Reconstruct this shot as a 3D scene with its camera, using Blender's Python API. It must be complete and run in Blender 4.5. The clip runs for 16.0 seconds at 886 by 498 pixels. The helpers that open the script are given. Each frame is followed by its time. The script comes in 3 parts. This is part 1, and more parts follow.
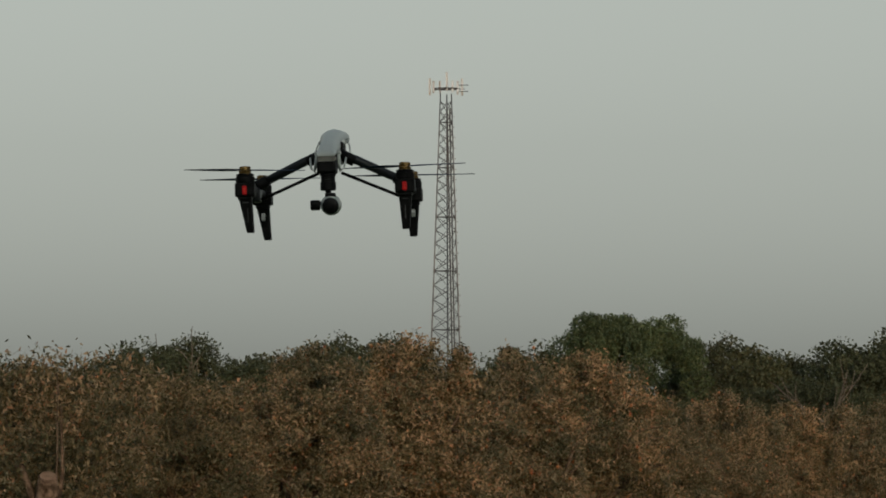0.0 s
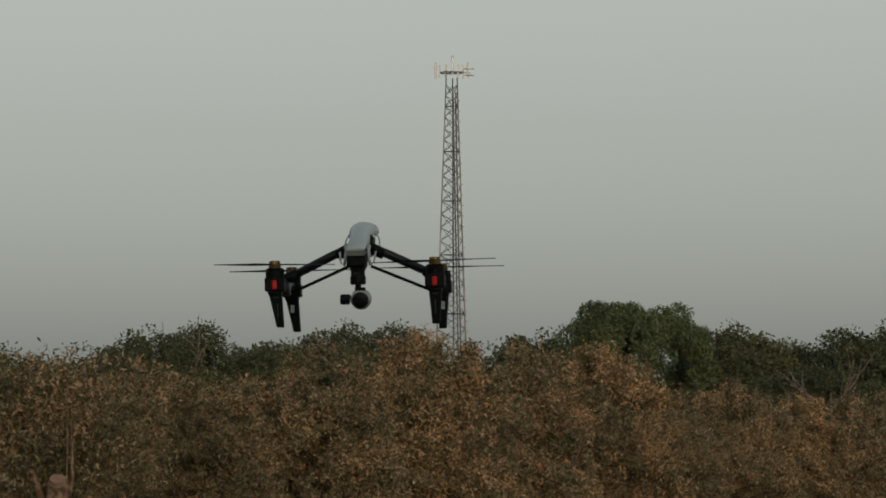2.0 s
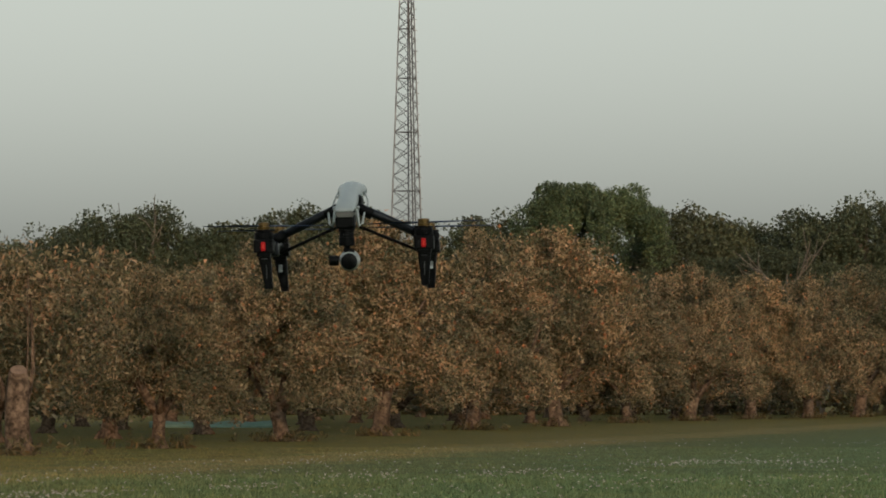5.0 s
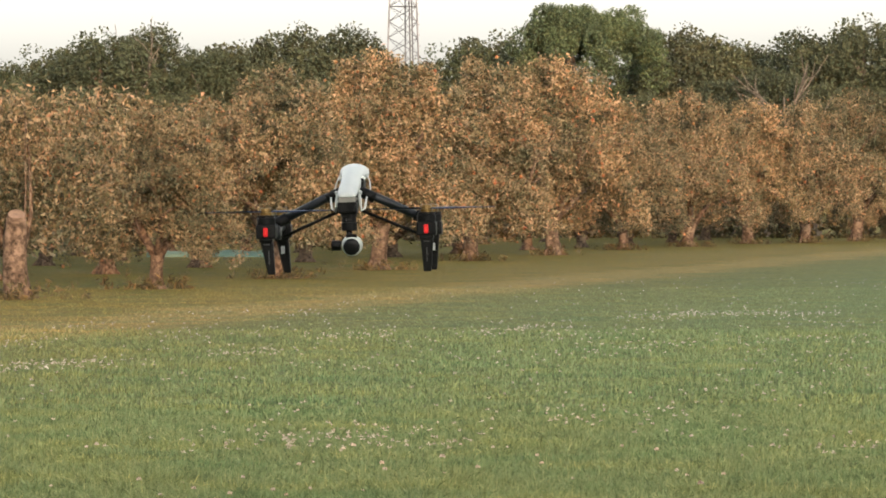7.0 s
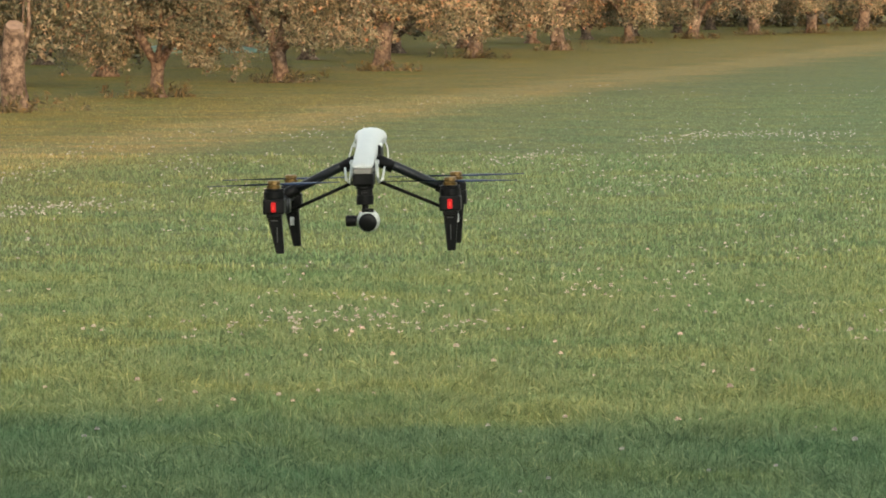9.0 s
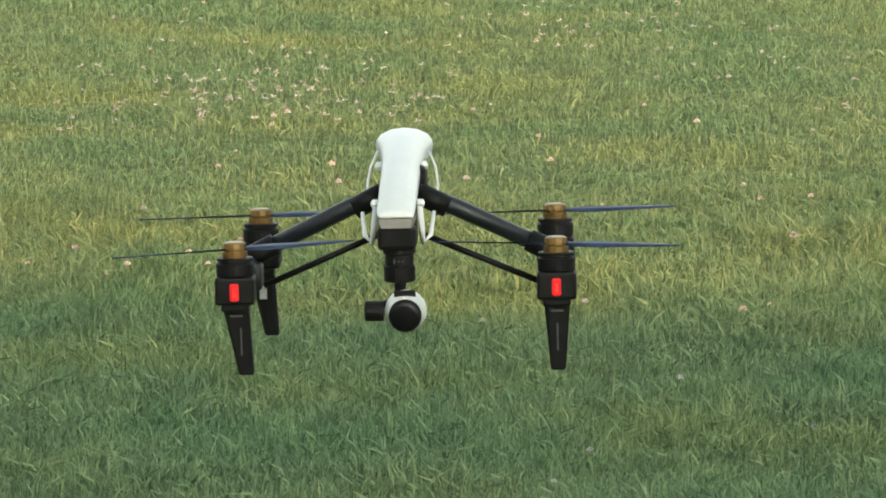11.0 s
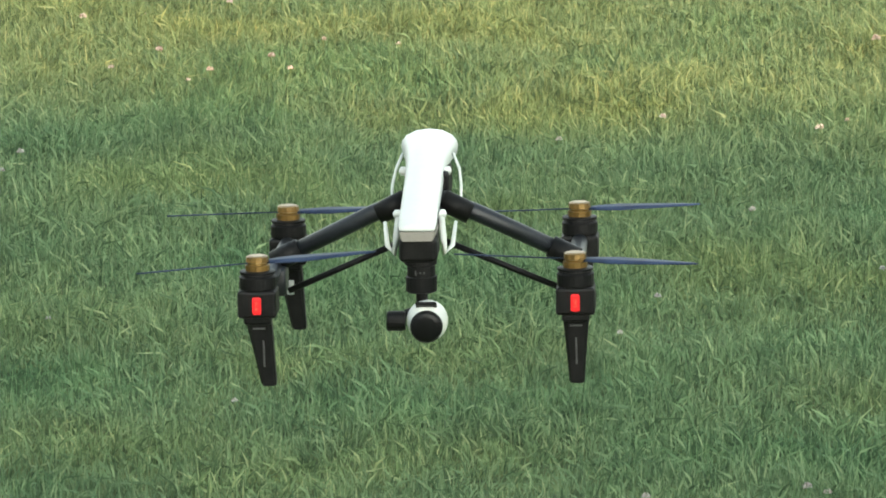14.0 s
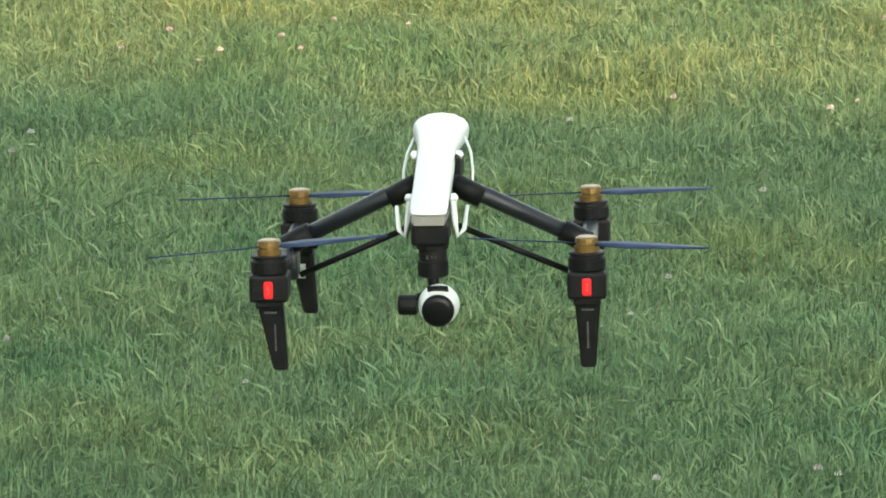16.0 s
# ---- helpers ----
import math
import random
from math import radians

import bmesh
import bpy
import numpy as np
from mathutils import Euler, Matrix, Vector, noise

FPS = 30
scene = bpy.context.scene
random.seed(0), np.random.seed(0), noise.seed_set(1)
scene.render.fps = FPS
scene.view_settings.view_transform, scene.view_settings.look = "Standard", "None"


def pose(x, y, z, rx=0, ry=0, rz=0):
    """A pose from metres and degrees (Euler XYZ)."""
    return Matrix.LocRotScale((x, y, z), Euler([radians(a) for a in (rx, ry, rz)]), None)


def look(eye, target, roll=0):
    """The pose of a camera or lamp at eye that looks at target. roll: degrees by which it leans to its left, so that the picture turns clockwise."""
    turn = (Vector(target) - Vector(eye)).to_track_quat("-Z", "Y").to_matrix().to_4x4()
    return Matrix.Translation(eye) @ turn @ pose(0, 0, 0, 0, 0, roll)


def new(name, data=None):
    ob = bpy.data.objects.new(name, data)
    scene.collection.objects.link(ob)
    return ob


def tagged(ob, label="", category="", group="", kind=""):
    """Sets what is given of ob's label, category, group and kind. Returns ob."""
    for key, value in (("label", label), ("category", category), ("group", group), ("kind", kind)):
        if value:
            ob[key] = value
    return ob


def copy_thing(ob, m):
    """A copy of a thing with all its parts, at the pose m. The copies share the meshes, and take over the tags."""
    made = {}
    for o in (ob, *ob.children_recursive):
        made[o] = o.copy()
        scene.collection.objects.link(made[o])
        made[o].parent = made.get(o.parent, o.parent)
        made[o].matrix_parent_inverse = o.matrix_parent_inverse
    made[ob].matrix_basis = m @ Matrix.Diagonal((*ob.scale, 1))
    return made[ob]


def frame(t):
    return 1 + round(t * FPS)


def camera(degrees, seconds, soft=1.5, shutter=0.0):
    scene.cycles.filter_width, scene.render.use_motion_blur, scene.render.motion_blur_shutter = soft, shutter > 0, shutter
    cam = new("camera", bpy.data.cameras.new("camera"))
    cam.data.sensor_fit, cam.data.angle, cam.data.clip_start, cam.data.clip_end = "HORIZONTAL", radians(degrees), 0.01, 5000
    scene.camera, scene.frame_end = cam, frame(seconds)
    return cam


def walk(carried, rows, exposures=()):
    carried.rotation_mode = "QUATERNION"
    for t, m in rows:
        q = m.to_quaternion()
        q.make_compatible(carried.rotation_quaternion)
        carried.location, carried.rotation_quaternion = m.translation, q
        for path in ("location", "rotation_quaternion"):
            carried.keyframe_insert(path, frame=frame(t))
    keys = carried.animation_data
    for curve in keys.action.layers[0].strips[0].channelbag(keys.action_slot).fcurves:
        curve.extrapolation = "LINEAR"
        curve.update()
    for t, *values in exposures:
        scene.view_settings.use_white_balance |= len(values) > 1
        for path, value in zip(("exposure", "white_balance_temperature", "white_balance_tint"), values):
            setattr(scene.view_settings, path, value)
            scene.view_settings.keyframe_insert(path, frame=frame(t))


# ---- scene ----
cam = camera(8.966, 16.0, soft=1.8)
PATH = [
    (0, pose(0.412, -14.800, 0.333, 92.9100, 0, 0.4530)),
    (0.5, pose(0.397, -14.800, 0.371, 92.9531, 0, 0.4640)),
    (1, pose(0.381, -14.800, 0.480, 92.7921, 0, 0.5130)),
    (1.5, pose(0.367, -14.800, 0.607, 92.7187, 0, 0.4957)),
    (2, pose(0.347, -14.800, 0.630, 92.7086, 0, 0.5030)),
    (2.5, pose(0.345, -14.800, 0.604, 92.7011, 0, 0.4684)),
    (3, pose(0.338, -14.800, 0.617, 92.6085, 0, 0.4124)),
    (3.2, pose(0.336, -14.800, 0.632, 92.5410, 0, 0.4003)),
    (3.9, pose(0.306, -14.800, 0.722, 92.1014, 0, 0.2659)),
    (4.6, pose(0.276, -14.800, 0.812, 91.6625, 0, 0.1318)),
    (5.3, pose(0.246, -14.800, 0.902, 91.2250, 0, -0.0024)),
    (5.5, pose(0.244, -14.800, 0.945, 91.0527, 0, -0.0033)),
    (6, pose(0.242, -14.800, 1.067, 90.5959, 0, -0.0094)),
    (6.5, pose(0.248, -14.800, 1.191, 90.0200, 0, -0.0058)),
    (7, pose(0.241, -14.800, 1.311, 89.5068, 0, 0.0003)),
    (7.5, pose(0.240, -14.800, 1.455, 88.8544, 0, -0.0031)),
    (8, pose(0.218, -14.800, 1.575, 88.2070, 0, -0.0142)),
    (8.5, pose(0.196, -14.500, 1.695, 87.7208, 0, 0.0056)),
    (8.7, pose(0.202, -14.000, 1.740, 87.4221, 0, 0.0452)),
    (9.2, pose(0.157, -13.060, 1.797, 87.1071, 0, -0.0409)),
    (9.75, pose(0.044, -10.715, 1.939, 86.0320, 0, -0.3672)),
    (10.3, pose(-0.068, -8.370, 2.081, 84.2715, 0, -0.9498)),
    (10.8, pose(-0.113, -7.430, 2.138, 83.2302, 0, -1.3100)),
    (11, pose(-0.116, -7.430, 2.186, 82.8970, 0, -1.3282)),
    (11.5, pose(-0.090, -7.430, 2.333, 81.7981, 0, -1.0646)),
    (12, pose(-0.070, -7.430, 2.443, 80.9256, 0, -0.7356)),
    (12.5, pose(-0.045, -7.430, 2.567, 80.2623, 0, -0.6216)),
    (13, pose(-0.000, -7.430, 2.641, 79.8120, 0, -0.5108)),
    (13.5, pose(0.023, -7.430, 2.664, 79.4483, 0, -0.2086)),
    (14, pose(0.023, -7.430, 2.671, 79.3001, 0, -0.0193)),
    (14.5, pose(0.019, -7.430, 2.677, 79.2291, 0, 0.0303)),
    (15, pose(0.019, -7.430, 2.678, 79.1535, 0, 0.0484)),
    (15.5, pose(0.021, -7.430, 2.678, 79.1249, 0, 0.0926)),
    (16, pose(0.020, -7.430, 2.680, 79.0711, 0, 0.0763)),
]
EXPOSURES = [(0, -0.2, 6500, 10), (3.0, -0.16, 6500, 10), (5.3, 0.5, 6500, 10), (6.0, 1.1, 6600, 11), (6.5, 1.52, 6700, 14), (7.0, 1.86, 6850, 19),
             (8.0, 1.9, 6900, 19), (8.7, 1.92, 6850, 14), (10.8, 2.14, 6700, 12), (12.5, 2.42, 6500, 9), (16.0, 2.63, 6500, 9)]
walk(cam, PATH, EXPOSURES)

# ---------------------------------------------------------------- light
SUN_ELEVATION, SUN_TURN = radians(11), radians(-10)
world = bpy.data.worlds.new("evening_sky")
scene.world = world
world.use_nodes = True
wn, wl = world.node_tree.nodes, world.node_tree.links
wn.clear()
sky = wn.new("ShaderNodeTexSky")
sky.sky_type, sky.sun_disc = "NISHITA", False
sky.sun_elevation, sky.sun_rotation = SUN_ELEVATION, radians(180) + SUN_TURN
sky.air_density, sky.dust_density, sky.ozone_density = 1.2, 3.0, 1.0
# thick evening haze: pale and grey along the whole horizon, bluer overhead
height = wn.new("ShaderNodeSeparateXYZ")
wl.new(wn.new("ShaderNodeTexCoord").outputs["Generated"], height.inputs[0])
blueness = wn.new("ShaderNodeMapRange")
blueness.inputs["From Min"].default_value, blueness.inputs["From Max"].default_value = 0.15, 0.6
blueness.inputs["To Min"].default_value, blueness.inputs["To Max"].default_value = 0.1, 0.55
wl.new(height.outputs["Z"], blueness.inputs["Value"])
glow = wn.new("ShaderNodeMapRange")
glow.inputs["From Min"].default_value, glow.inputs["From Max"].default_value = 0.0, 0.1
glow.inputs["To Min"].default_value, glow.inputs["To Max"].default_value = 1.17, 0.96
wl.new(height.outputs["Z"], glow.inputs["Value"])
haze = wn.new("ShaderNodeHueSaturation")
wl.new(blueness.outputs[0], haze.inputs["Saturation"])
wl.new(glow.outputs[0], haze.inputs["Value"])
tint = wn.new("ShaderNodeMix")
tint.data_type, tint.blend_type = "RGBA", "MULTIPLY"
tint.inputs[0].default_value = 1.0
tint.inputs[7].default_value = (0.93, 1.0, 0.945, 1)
bg = wn.new("ShaderNodeBackground")
bg.inputs["Strength"].default_value = 0.15
out = wn.new("ShaderNodeOutputWorld")
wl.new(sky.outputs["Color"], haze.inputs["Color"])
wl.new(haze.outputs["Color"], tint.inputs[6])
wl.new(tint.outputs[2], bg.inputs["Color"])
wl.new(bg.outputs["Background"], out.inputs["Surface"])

sun_data = bpy.data.lights.new("sun", "SUN")
sun_data.energy, sun_data.angle, sun_data.color = 1.34, radians(0.5), (1.0, 0.545, 0.21)
sun = new("sun", sun_data)
travel = Vector((math.sin(SUN_TURN) * math.cos(SUN_ELEVATION), math.cos(SUN_TURN) * math.cos(SUN_ELEVATION), -math.sin(SUN_ELEVATION)))
sun.matrix_world = look((30, -90, 40), Vector((30, -90, 40)) + travel)


# ---------------------------------------------------------------- materials
def blank(name, rough=0.6, metal=0.0):
    m = bpy.data.materials.new(name)
    m.use_nodes = True
    p = m.node_tree.nodes["Principled BSDF"]
    p.inputs["Roughness"].default_value, p.inputs["Metallic"].default_value = rough, metal
    return m, m.node_tree.nodes, m.node_tree.links, p


def ramp_node(nodes, stops):
    r = nodes.new("ShaderNodeValToRGB")
    el = r.color_ramp.elements
    while len(el) < len(stops):
        el.new(0.5)
    for e, (pos, col) in zip(el, stops):
        e.position, e.color = pos, (*col, 1)
    return r


def noise_node(nodes, links, scale, detail=4, vector=None):
    n = nodes.new("ShaderNodeTexNoise")
    n.inputs["Scale"].default_value, n.inputs["Detail"].default_value = scale, detail
    if vector is not None:
        links.new(vector, n.inputs["Vector"])
    return n


def surface(name, stops, scale=8.0, rough=0.6, metal=0.0, bump=0.2, fine=60.0, emit=None, gloss=0.5):
    """Colour that wanders at two scales, with a fine relief."""
    m, nodes, links, p = blank(name, rough, metal)
    p.inputs["Specular IOR Level"].default_value = gloss
    co = nodes.new("ShaderNodeTexCoord").outputs["Object"]
    a, b = noise_node(nodes, links, scale, 5, co), noise_node(nodes, links, fine, 3, co)
    mix = nodes.new("ShaderNodeMath")
    mix.operation, mix.inputs[1].default_value = "MULTIPLY_ADD", 0.35
    links.new(b.outputs["Fac"], mix.inputs[0])
    sub = nodes.new("ShaderNodeMath")
    sub.operation, sub.inputs[1].default_value = "SUBTRACT", 0.175
    links.new(a.outputs["Fac"], sub.inputs[0])
    links.new(sub.outputs[0], mix.inputs[2])
    r = ramp_node(nodes, stops)
    links.new(mix.outputs[0], r.inputs["Fac"])
    links.new(r.outputs["Color"], p.inputs["Base Color"])
    bn = nodes.new("ShaderNodeBump")
    bn.inputs["Strength"].default_value, bn.inputs["Distance"].default_value = bump, 0.01
    links.new(b.outputs["Fac"], bn.inputs["Height"])
    links.new(bn.outputs["Normal"], p.inputs["Normal"])
    if emit:
        p.inputs["Emission Color"].default_value, p.inputs["Emission Strength"].default_value = (*emit[0], 1), emit[1]
    return m


def foliage(name, stops, patch=0.5, through_light=0.25, rough=0.55, patch_stops=((0.35, (0.75, 0.75, 0.75)), (0.65, (1.2, 1.15, 1.0)))):
    """Leaves: each its own tone, drifting from bough to bough, with some light coming through."""
    m, nodes, links, p = blank(name, rough)
    p.inputs["Specular IOR Level"].default_value = 0.2
    geo = nodes.new("ShaderNodeNewGeometry")
    r = ramp_node(nodes, stops)
    links.new(geo.outputs["Random Per Island"], r.inputs["Fac"])
    n = noise_node(nodes, links, patch, 3, geo.outputs["Position"])
    pr = ramp_node(nodes, patch_stops)
    links.new(n.outputs["Fac"], pr.inputs["Fac"])
    mul = nodes.new("ShaderNodeMix")
    mul.data_type, mul.blend_type = "RGBA", "MULTIPLY"
    mul.inputs[0].default_value = 1.0
    links.new(r.outputs["Color"], mul.inputs[6])
    links.new(pr.outputs["Color"], mul.inputs[7])
    info = nodes.new("ShaderNodeObjectInfo")
    each = ramp_node(nodes, ((0.0, (0.8, 0.84, 0.82)), (0.5, (1.0, 1.0, 1.0)), (1.0, (1.22, 1.12, 1.05))))
    links.new(info.outputs["Random"], each.inputs["Fac"])
    first, mul = mul, nodes.new("ShaderNodeMix")
    mul.data_type, mul.blend_type = "RGBA", "MULTIPLY"
    mul.inputs[0].default_value = 1.0
    links.new(first.outputs[2], mul.inputs[6])
    links.new(each.outputs["Color"], mul.inputs[7])
    links.new(mul.outputs[2], p.inputs["Base Color"])
    tr = nodes.new("ShaderNodeBsdfTranslucent")
    links.new(mul.outputs[2], tr.inputs["Color"])
    ms = nodes.new("ShaderNodeMixShader")
    ms.inputs[0].default_value = through_light
    links.new(p.outputs["BSDF"], ms.inputs[1])
    links.new(tr.outputs["BSDF"], ms.inputs[2])
    links.new(ms.outputs["Shader"], nodes["Material Output"].inputs["Surface"])
    return m


def row_distance(nodes, links):
    """Metres from the line of the front orchard row, going out over the lawn."""
    geo = nodes.new("ShaderNodeNewGeometry")
    dot = nodes.new("ShaderNodeVectorMath")
    dot.operation, dot.inputs[1].default_value = "DOT_PRODUCT", (0.985, -0.174, 0)
    links.new(geo.outputs["Position"], dot.inputs[0])
    add = nodes.new("ShaderNodeMath")
    add.operation, add.inputs[1].default_value = "ADD", 15.76
    links.new(dot.outputs["Value"], add.inputs[0])
    wob = noise_node(nodes, links, 0.25, 3, geo.outputs["Position"])
    add2 = nodes.new("ShaderNodeMath")
    add2.operation, add2.inputs[1].default_value = "MULTIPLY_ADD", 2.4
    links.new(wob.outputs["Fac"], add2.inputs[0])
    links.new(add.outputs[0], add2.inputs[2])
    div = nodes.new("ShaderNodeMath")
    div.operation, div.inputs[1].default_value = "DIVIDE", 20.0
    links.new(add2.outputs[0], div.inputs[0])
    return geo, div.outputs[0]


def turf(name, blades, dry=1.0):
    """Mown lawn: dry track by the trees, green beyond, with yellower patches."""
    m, nodes, links, p = blank(name, 0.8)
    p.inputs["Specular IOR Level"].default_value = 0.35 if blades else 0.06
    geo, dist = row_distance(nodes, links)
    zone = ramp_node(nodes, ((0.0, (0.15, 0.132, 0.047)), (0.22, (0.16, 0.138, 0.049)), (0.26, (0.215, 0.178, 0.082)),
                             (0.31, (0.205, 0.172, 0.08)), (0.36, (0.124, 0.142, 0.068)), (0.6, (0.114, 0.159, 0.084))))
    links.new(dist, zone.inputs["Fac"])
    n1 = noise_node(nodes, links, 0.9, 5, geo.outputs["Position"])
    r1 = ramp_node(nodes, ((0.36, (0.8, 0.93, 0.9)), (0.5, (1.0, 1.0, 1.0)), (0.66, (1.22, 1.09, 0.9))))
    links.new(n1.outputs["Fac"], r1.inputs["Fac"])
    tuft = noise_node(nodes, links, 7.0, 3, geo.outputs["Position"])
    rt = ramp_node(nodes, ((0.34, (0.74, 0.8, 0.78)), (0.5, (1.0, 1.0, 1.0)), (0.66, (1.2, 1.17, 1.12))))
    links.new(tuft.outputs["Fac"], rt.inputs["Fac"])
    m0 = nodes.new("ShaderNodeMix")
    m0.data_type, m0.blend_type = "RGBA", "MULTIPLY"
    m0.inputs[0].default_value = 1.0
    links.new(rt.outputs["Color"], m0.inputs[6])
    links.new(r1.outputs["Color"], m0.inputs[7])
    m1 = nodes.new("ShaderNodeMix")
    m1.data_type, m1.blend_type = "RGBA", "MULTIPLY"
    m1.inputs[0].default_value = 1.0
    links.new(zone.outputs["Color"], m1.inputs[6])
    links.new(m0.outputs[2], m1.inputs[7])
    m2 = nodes.new("ShaderNodeMix")
    m2.data_type, m2.blend_type = "RGBA", "MULTIPLY"
    m2.inputs[0].default_value = 1.0
    links.new(m1.outputs[2], m2.inputs[6])
    if blades:
        r2 = ramp_node(nodes, ((0.0, (0.4, 0.5, 0.43)), (0.4, (0.85, 0.96, 0.9)), (0.75, (1.24, 1.34, 1.3)), (0.88, (1.24 + 0.3 * dry, 1.3 + 0.16 * dry, 1.26 + 0.16 * dry)), (1.0, (1.3 + 0.6 * dry, 1.25 + 0.45 * dry, 1.2 + 0.5 * dry))))
        links.new(geo.outputs["Random Per Island"], r2.inputs["Fac"])
    else:
        n2 = noise_node(nodes, links, 14.0, 6, geo.outputs["Position"])
        r2 = ramp_node(nodes, ((0.3, (0.44, 0.45, 0.37)), (0.55, (0.86, 0.82, 0.68)), (0.75, (1.24, 1.2, 0.94))))
        links.new(n2.outputs["Fac"], r2.inputs["Fac"])
        bn = nodes.new("ShaderNodeBump")
        bn.inputs["Strength"].default_value, bn.inputs["Distance"].default_value = 0.8, 0.06
        links.new(n2.outputs["Fac"], bn.inputs["Height"])
        links.new(bn.outputs["Normal"], p.inputs["Normal"])
    links.new(r2.outputs["Color"], m2.inputs[7])
    links.new(m2.outputs[2], p.inputs["Base Color"])
    if blades:
        tr = nodes.new("ShaderNodeBsdfTranslucent")
        links.new(m2.outputs[2], tr.inputs["Color"])
        ms = nodes.new("ShaderNodeMixShader")
        ms.inputs[0].default_value = 0.3
        links.new(p.outputs["BSDF"], ms.inputs[1])
        links.new(tr.outputs["BSDF"], ms.inputs[2])
        links.new(ms.outputs["Shader"], nodes["Material Output"].inputs["Surface"])
    return m


TURF, BLADES, FAR_BLADES = turf("turf", False), turf("grass_blades", True), turf("soft_grass_blades", True, 0.5)
BARK = surface("apple_bark", ((0.32, (0.022, 0.016, 0.011)), (0.5, (0.074, 0.051, 0.036)), (0.68, (0.15, 0.108, 0.08))), 11, 0.95, 0, 1.0, 34, None, 0.15)
DARK_BARK = surface("dark_bark", ((0.3, (0.05, 0.042, 0.034)), (0.7, (0.14, 0.115, 0.09))), 3, 0.9, 0, 1.0, 18)
CUT_WOOD = surface("sawn_wood", ((0.3, (0.11, 0.072, 0.052)), (0.7, (0.18, 0.125, 0.092))), 12, 0.8, 0, 0.4, 50)
# wide light and dark patches in the colour imitate shaded gaps between boughs
APPLE_LEAF = foliage("apple_leaves", ((0.0, (0.026, 0.029, 0.016)), (0.35, (0.088, 0.083, 0.047)), (0.7, (0.182, 0.148, 0.098)), (0.92, (0.245, 0.19, 0.134)), (0.98, (0.25, 0.13, 0.08)), (1.0, (0.29, 0.23, 0.17))), 1.1, 0.12, 0.6, ((0.36, (0.58, 0.66, 0.62)), (0.64, (1.36, 1.2, 1.08))))
APPLE_SKIN = foliage("apple_skin", ((0.0, (0.2, 0.06, 0.035)), (0.5, (0.25, 0.11, 0.055)), (1.0, (0.28, 0.17, 0.08))), 0.8, 0.0, 0.5)
WOOD_LEAF = foliage("woodland_leaves", ((0.0, (0.026, 0.037, 0.021)), (0.5, (0.046, 0.057, 0.033)), (1.0, (0.074, 0.082, 0.048))), 0.16, 0.15, 0.6)
GREEN_LEAF = foliage("broad_tree_leaves", ((0.0, (0.036, 0.056, 0.03)), (0.5, (0.072, 0.1, 0.052)), (1.0, (0.125, 0.148, 0.076))), 0.5, 0.2, 0.55)
BRUSH_LEAF = foliage("undergrowth", ((0.0, (0.03, 0.03, 0.014)), (0.5, (0.07, 0.06, 0.028)), (1.0, (0.14, 0.10, 0.05))), 0.6, 0.25)
SHADE_CASTER = surface("shade_caster_green", ((0.3, (0.03, 0.045, 0.015)), (0.7, (0.07, 0.09, 0.03))), 2, 0.8, 0, 1.0, 9)
GALVANISED = surface("galvanised_steel", ((0.3, (0.10, 0.10, 0.105)), (0.7, (0.19, 0.19, 0.195))), 0.7, 0.5, 0.7, 0.05, 9)
CABLE = surface("dark_cable", ((0.3, (0.05, 0.05, 0.055)), (0.7, (0.09, 0.09, 0.095))), 2, 0.6, 0, 0.05, 20)
RADOME = surface("antenna_shell", ((0.3, (0.36, 0.37, 0.38)), (0.7, (0.46, 0.47, 0.48))), 2, 0.5, 0, 0.02, 20)
SHELL = surface("white_shell", ((0.25, (0.44, 0.46, 0.445)), (0.75, (0.51, 0.525, 0.51))), 14, 0.38, 0, 0.02, 240)
SHELL_GREY = surface("grey_shell", ((0.3, (0.15, 0.14, 0.125)), (0.7, (0.21, 0.195, 0.17))), 20, 0.5, 0, 0.02, 200)
BLACK = surface("black_plastic", ((0.3, (0.003, 0.003, 0.0032)), (0.7, (0.008, 0.0075, 0.0075))), 40, 0.5, 0, 0.08, 420, None, 0.12)
CARBON = surface("carbon_tube", ((0.3, (0.005, 0.006, 0.008)), (0.7, (0.012, 0.014, 0.019))), 22, 0.4, 0, 0.12, 380, None, 0.32)
GOLD = surface("gold_anodised", ((0.3, (0.12, 0.07, 0.02)), (0.7, (0.21, 0.125, 0.036))), 60, 0.4, 0.55, 0.05, 420)
BLADE = surface("smoke_blue_blade", ((0.3, (0.012, 0.02, 0.045)), (0.7, (0.026, 0.042, 0.085))), 18, 0.5, 0, 0.03, 200, None, 0.12)
GLASS = surface("lens_glass", ((0.3, (0.003, 0.003, 0.003)), (0.7, (0.005, 0.005, 0.006))), 30, 0.35, 0, 0.0, 100, None, 0.15)
LED = surface("red_led", ((0.3, (0.2, 0.008, 0.008)), (0.7, (0.28, 0.015, 0.012))), 90, 0.5, 0, 0.02, 300, ((1.0, 0.012, 0.02), 0.12), 0.2)
LED_CORE = surface("red_led_core", ((0.3, (0.25, 0.05, 0.03)), (0.7, (0.35, 0.08, 0.04))), 90, 0.5, 0, 0.02, 300, ((1.0, 0.1, 0.06), 0.22), 0.2)
SILVER = surface("worn_silver", ((0.3, (0.45, 0.46, 0.47)), (0.7, (0.65, 0.66, 0.67))), 60, 0.35, 0.8, 0.05, 400)
MARKING = surface("grey_marking", ((0.3, (0.03, 0.03, 0.03)), (0.7, (0.06, 0.06, 0.06))), 60, 0.5, 0, 0.02, 300)
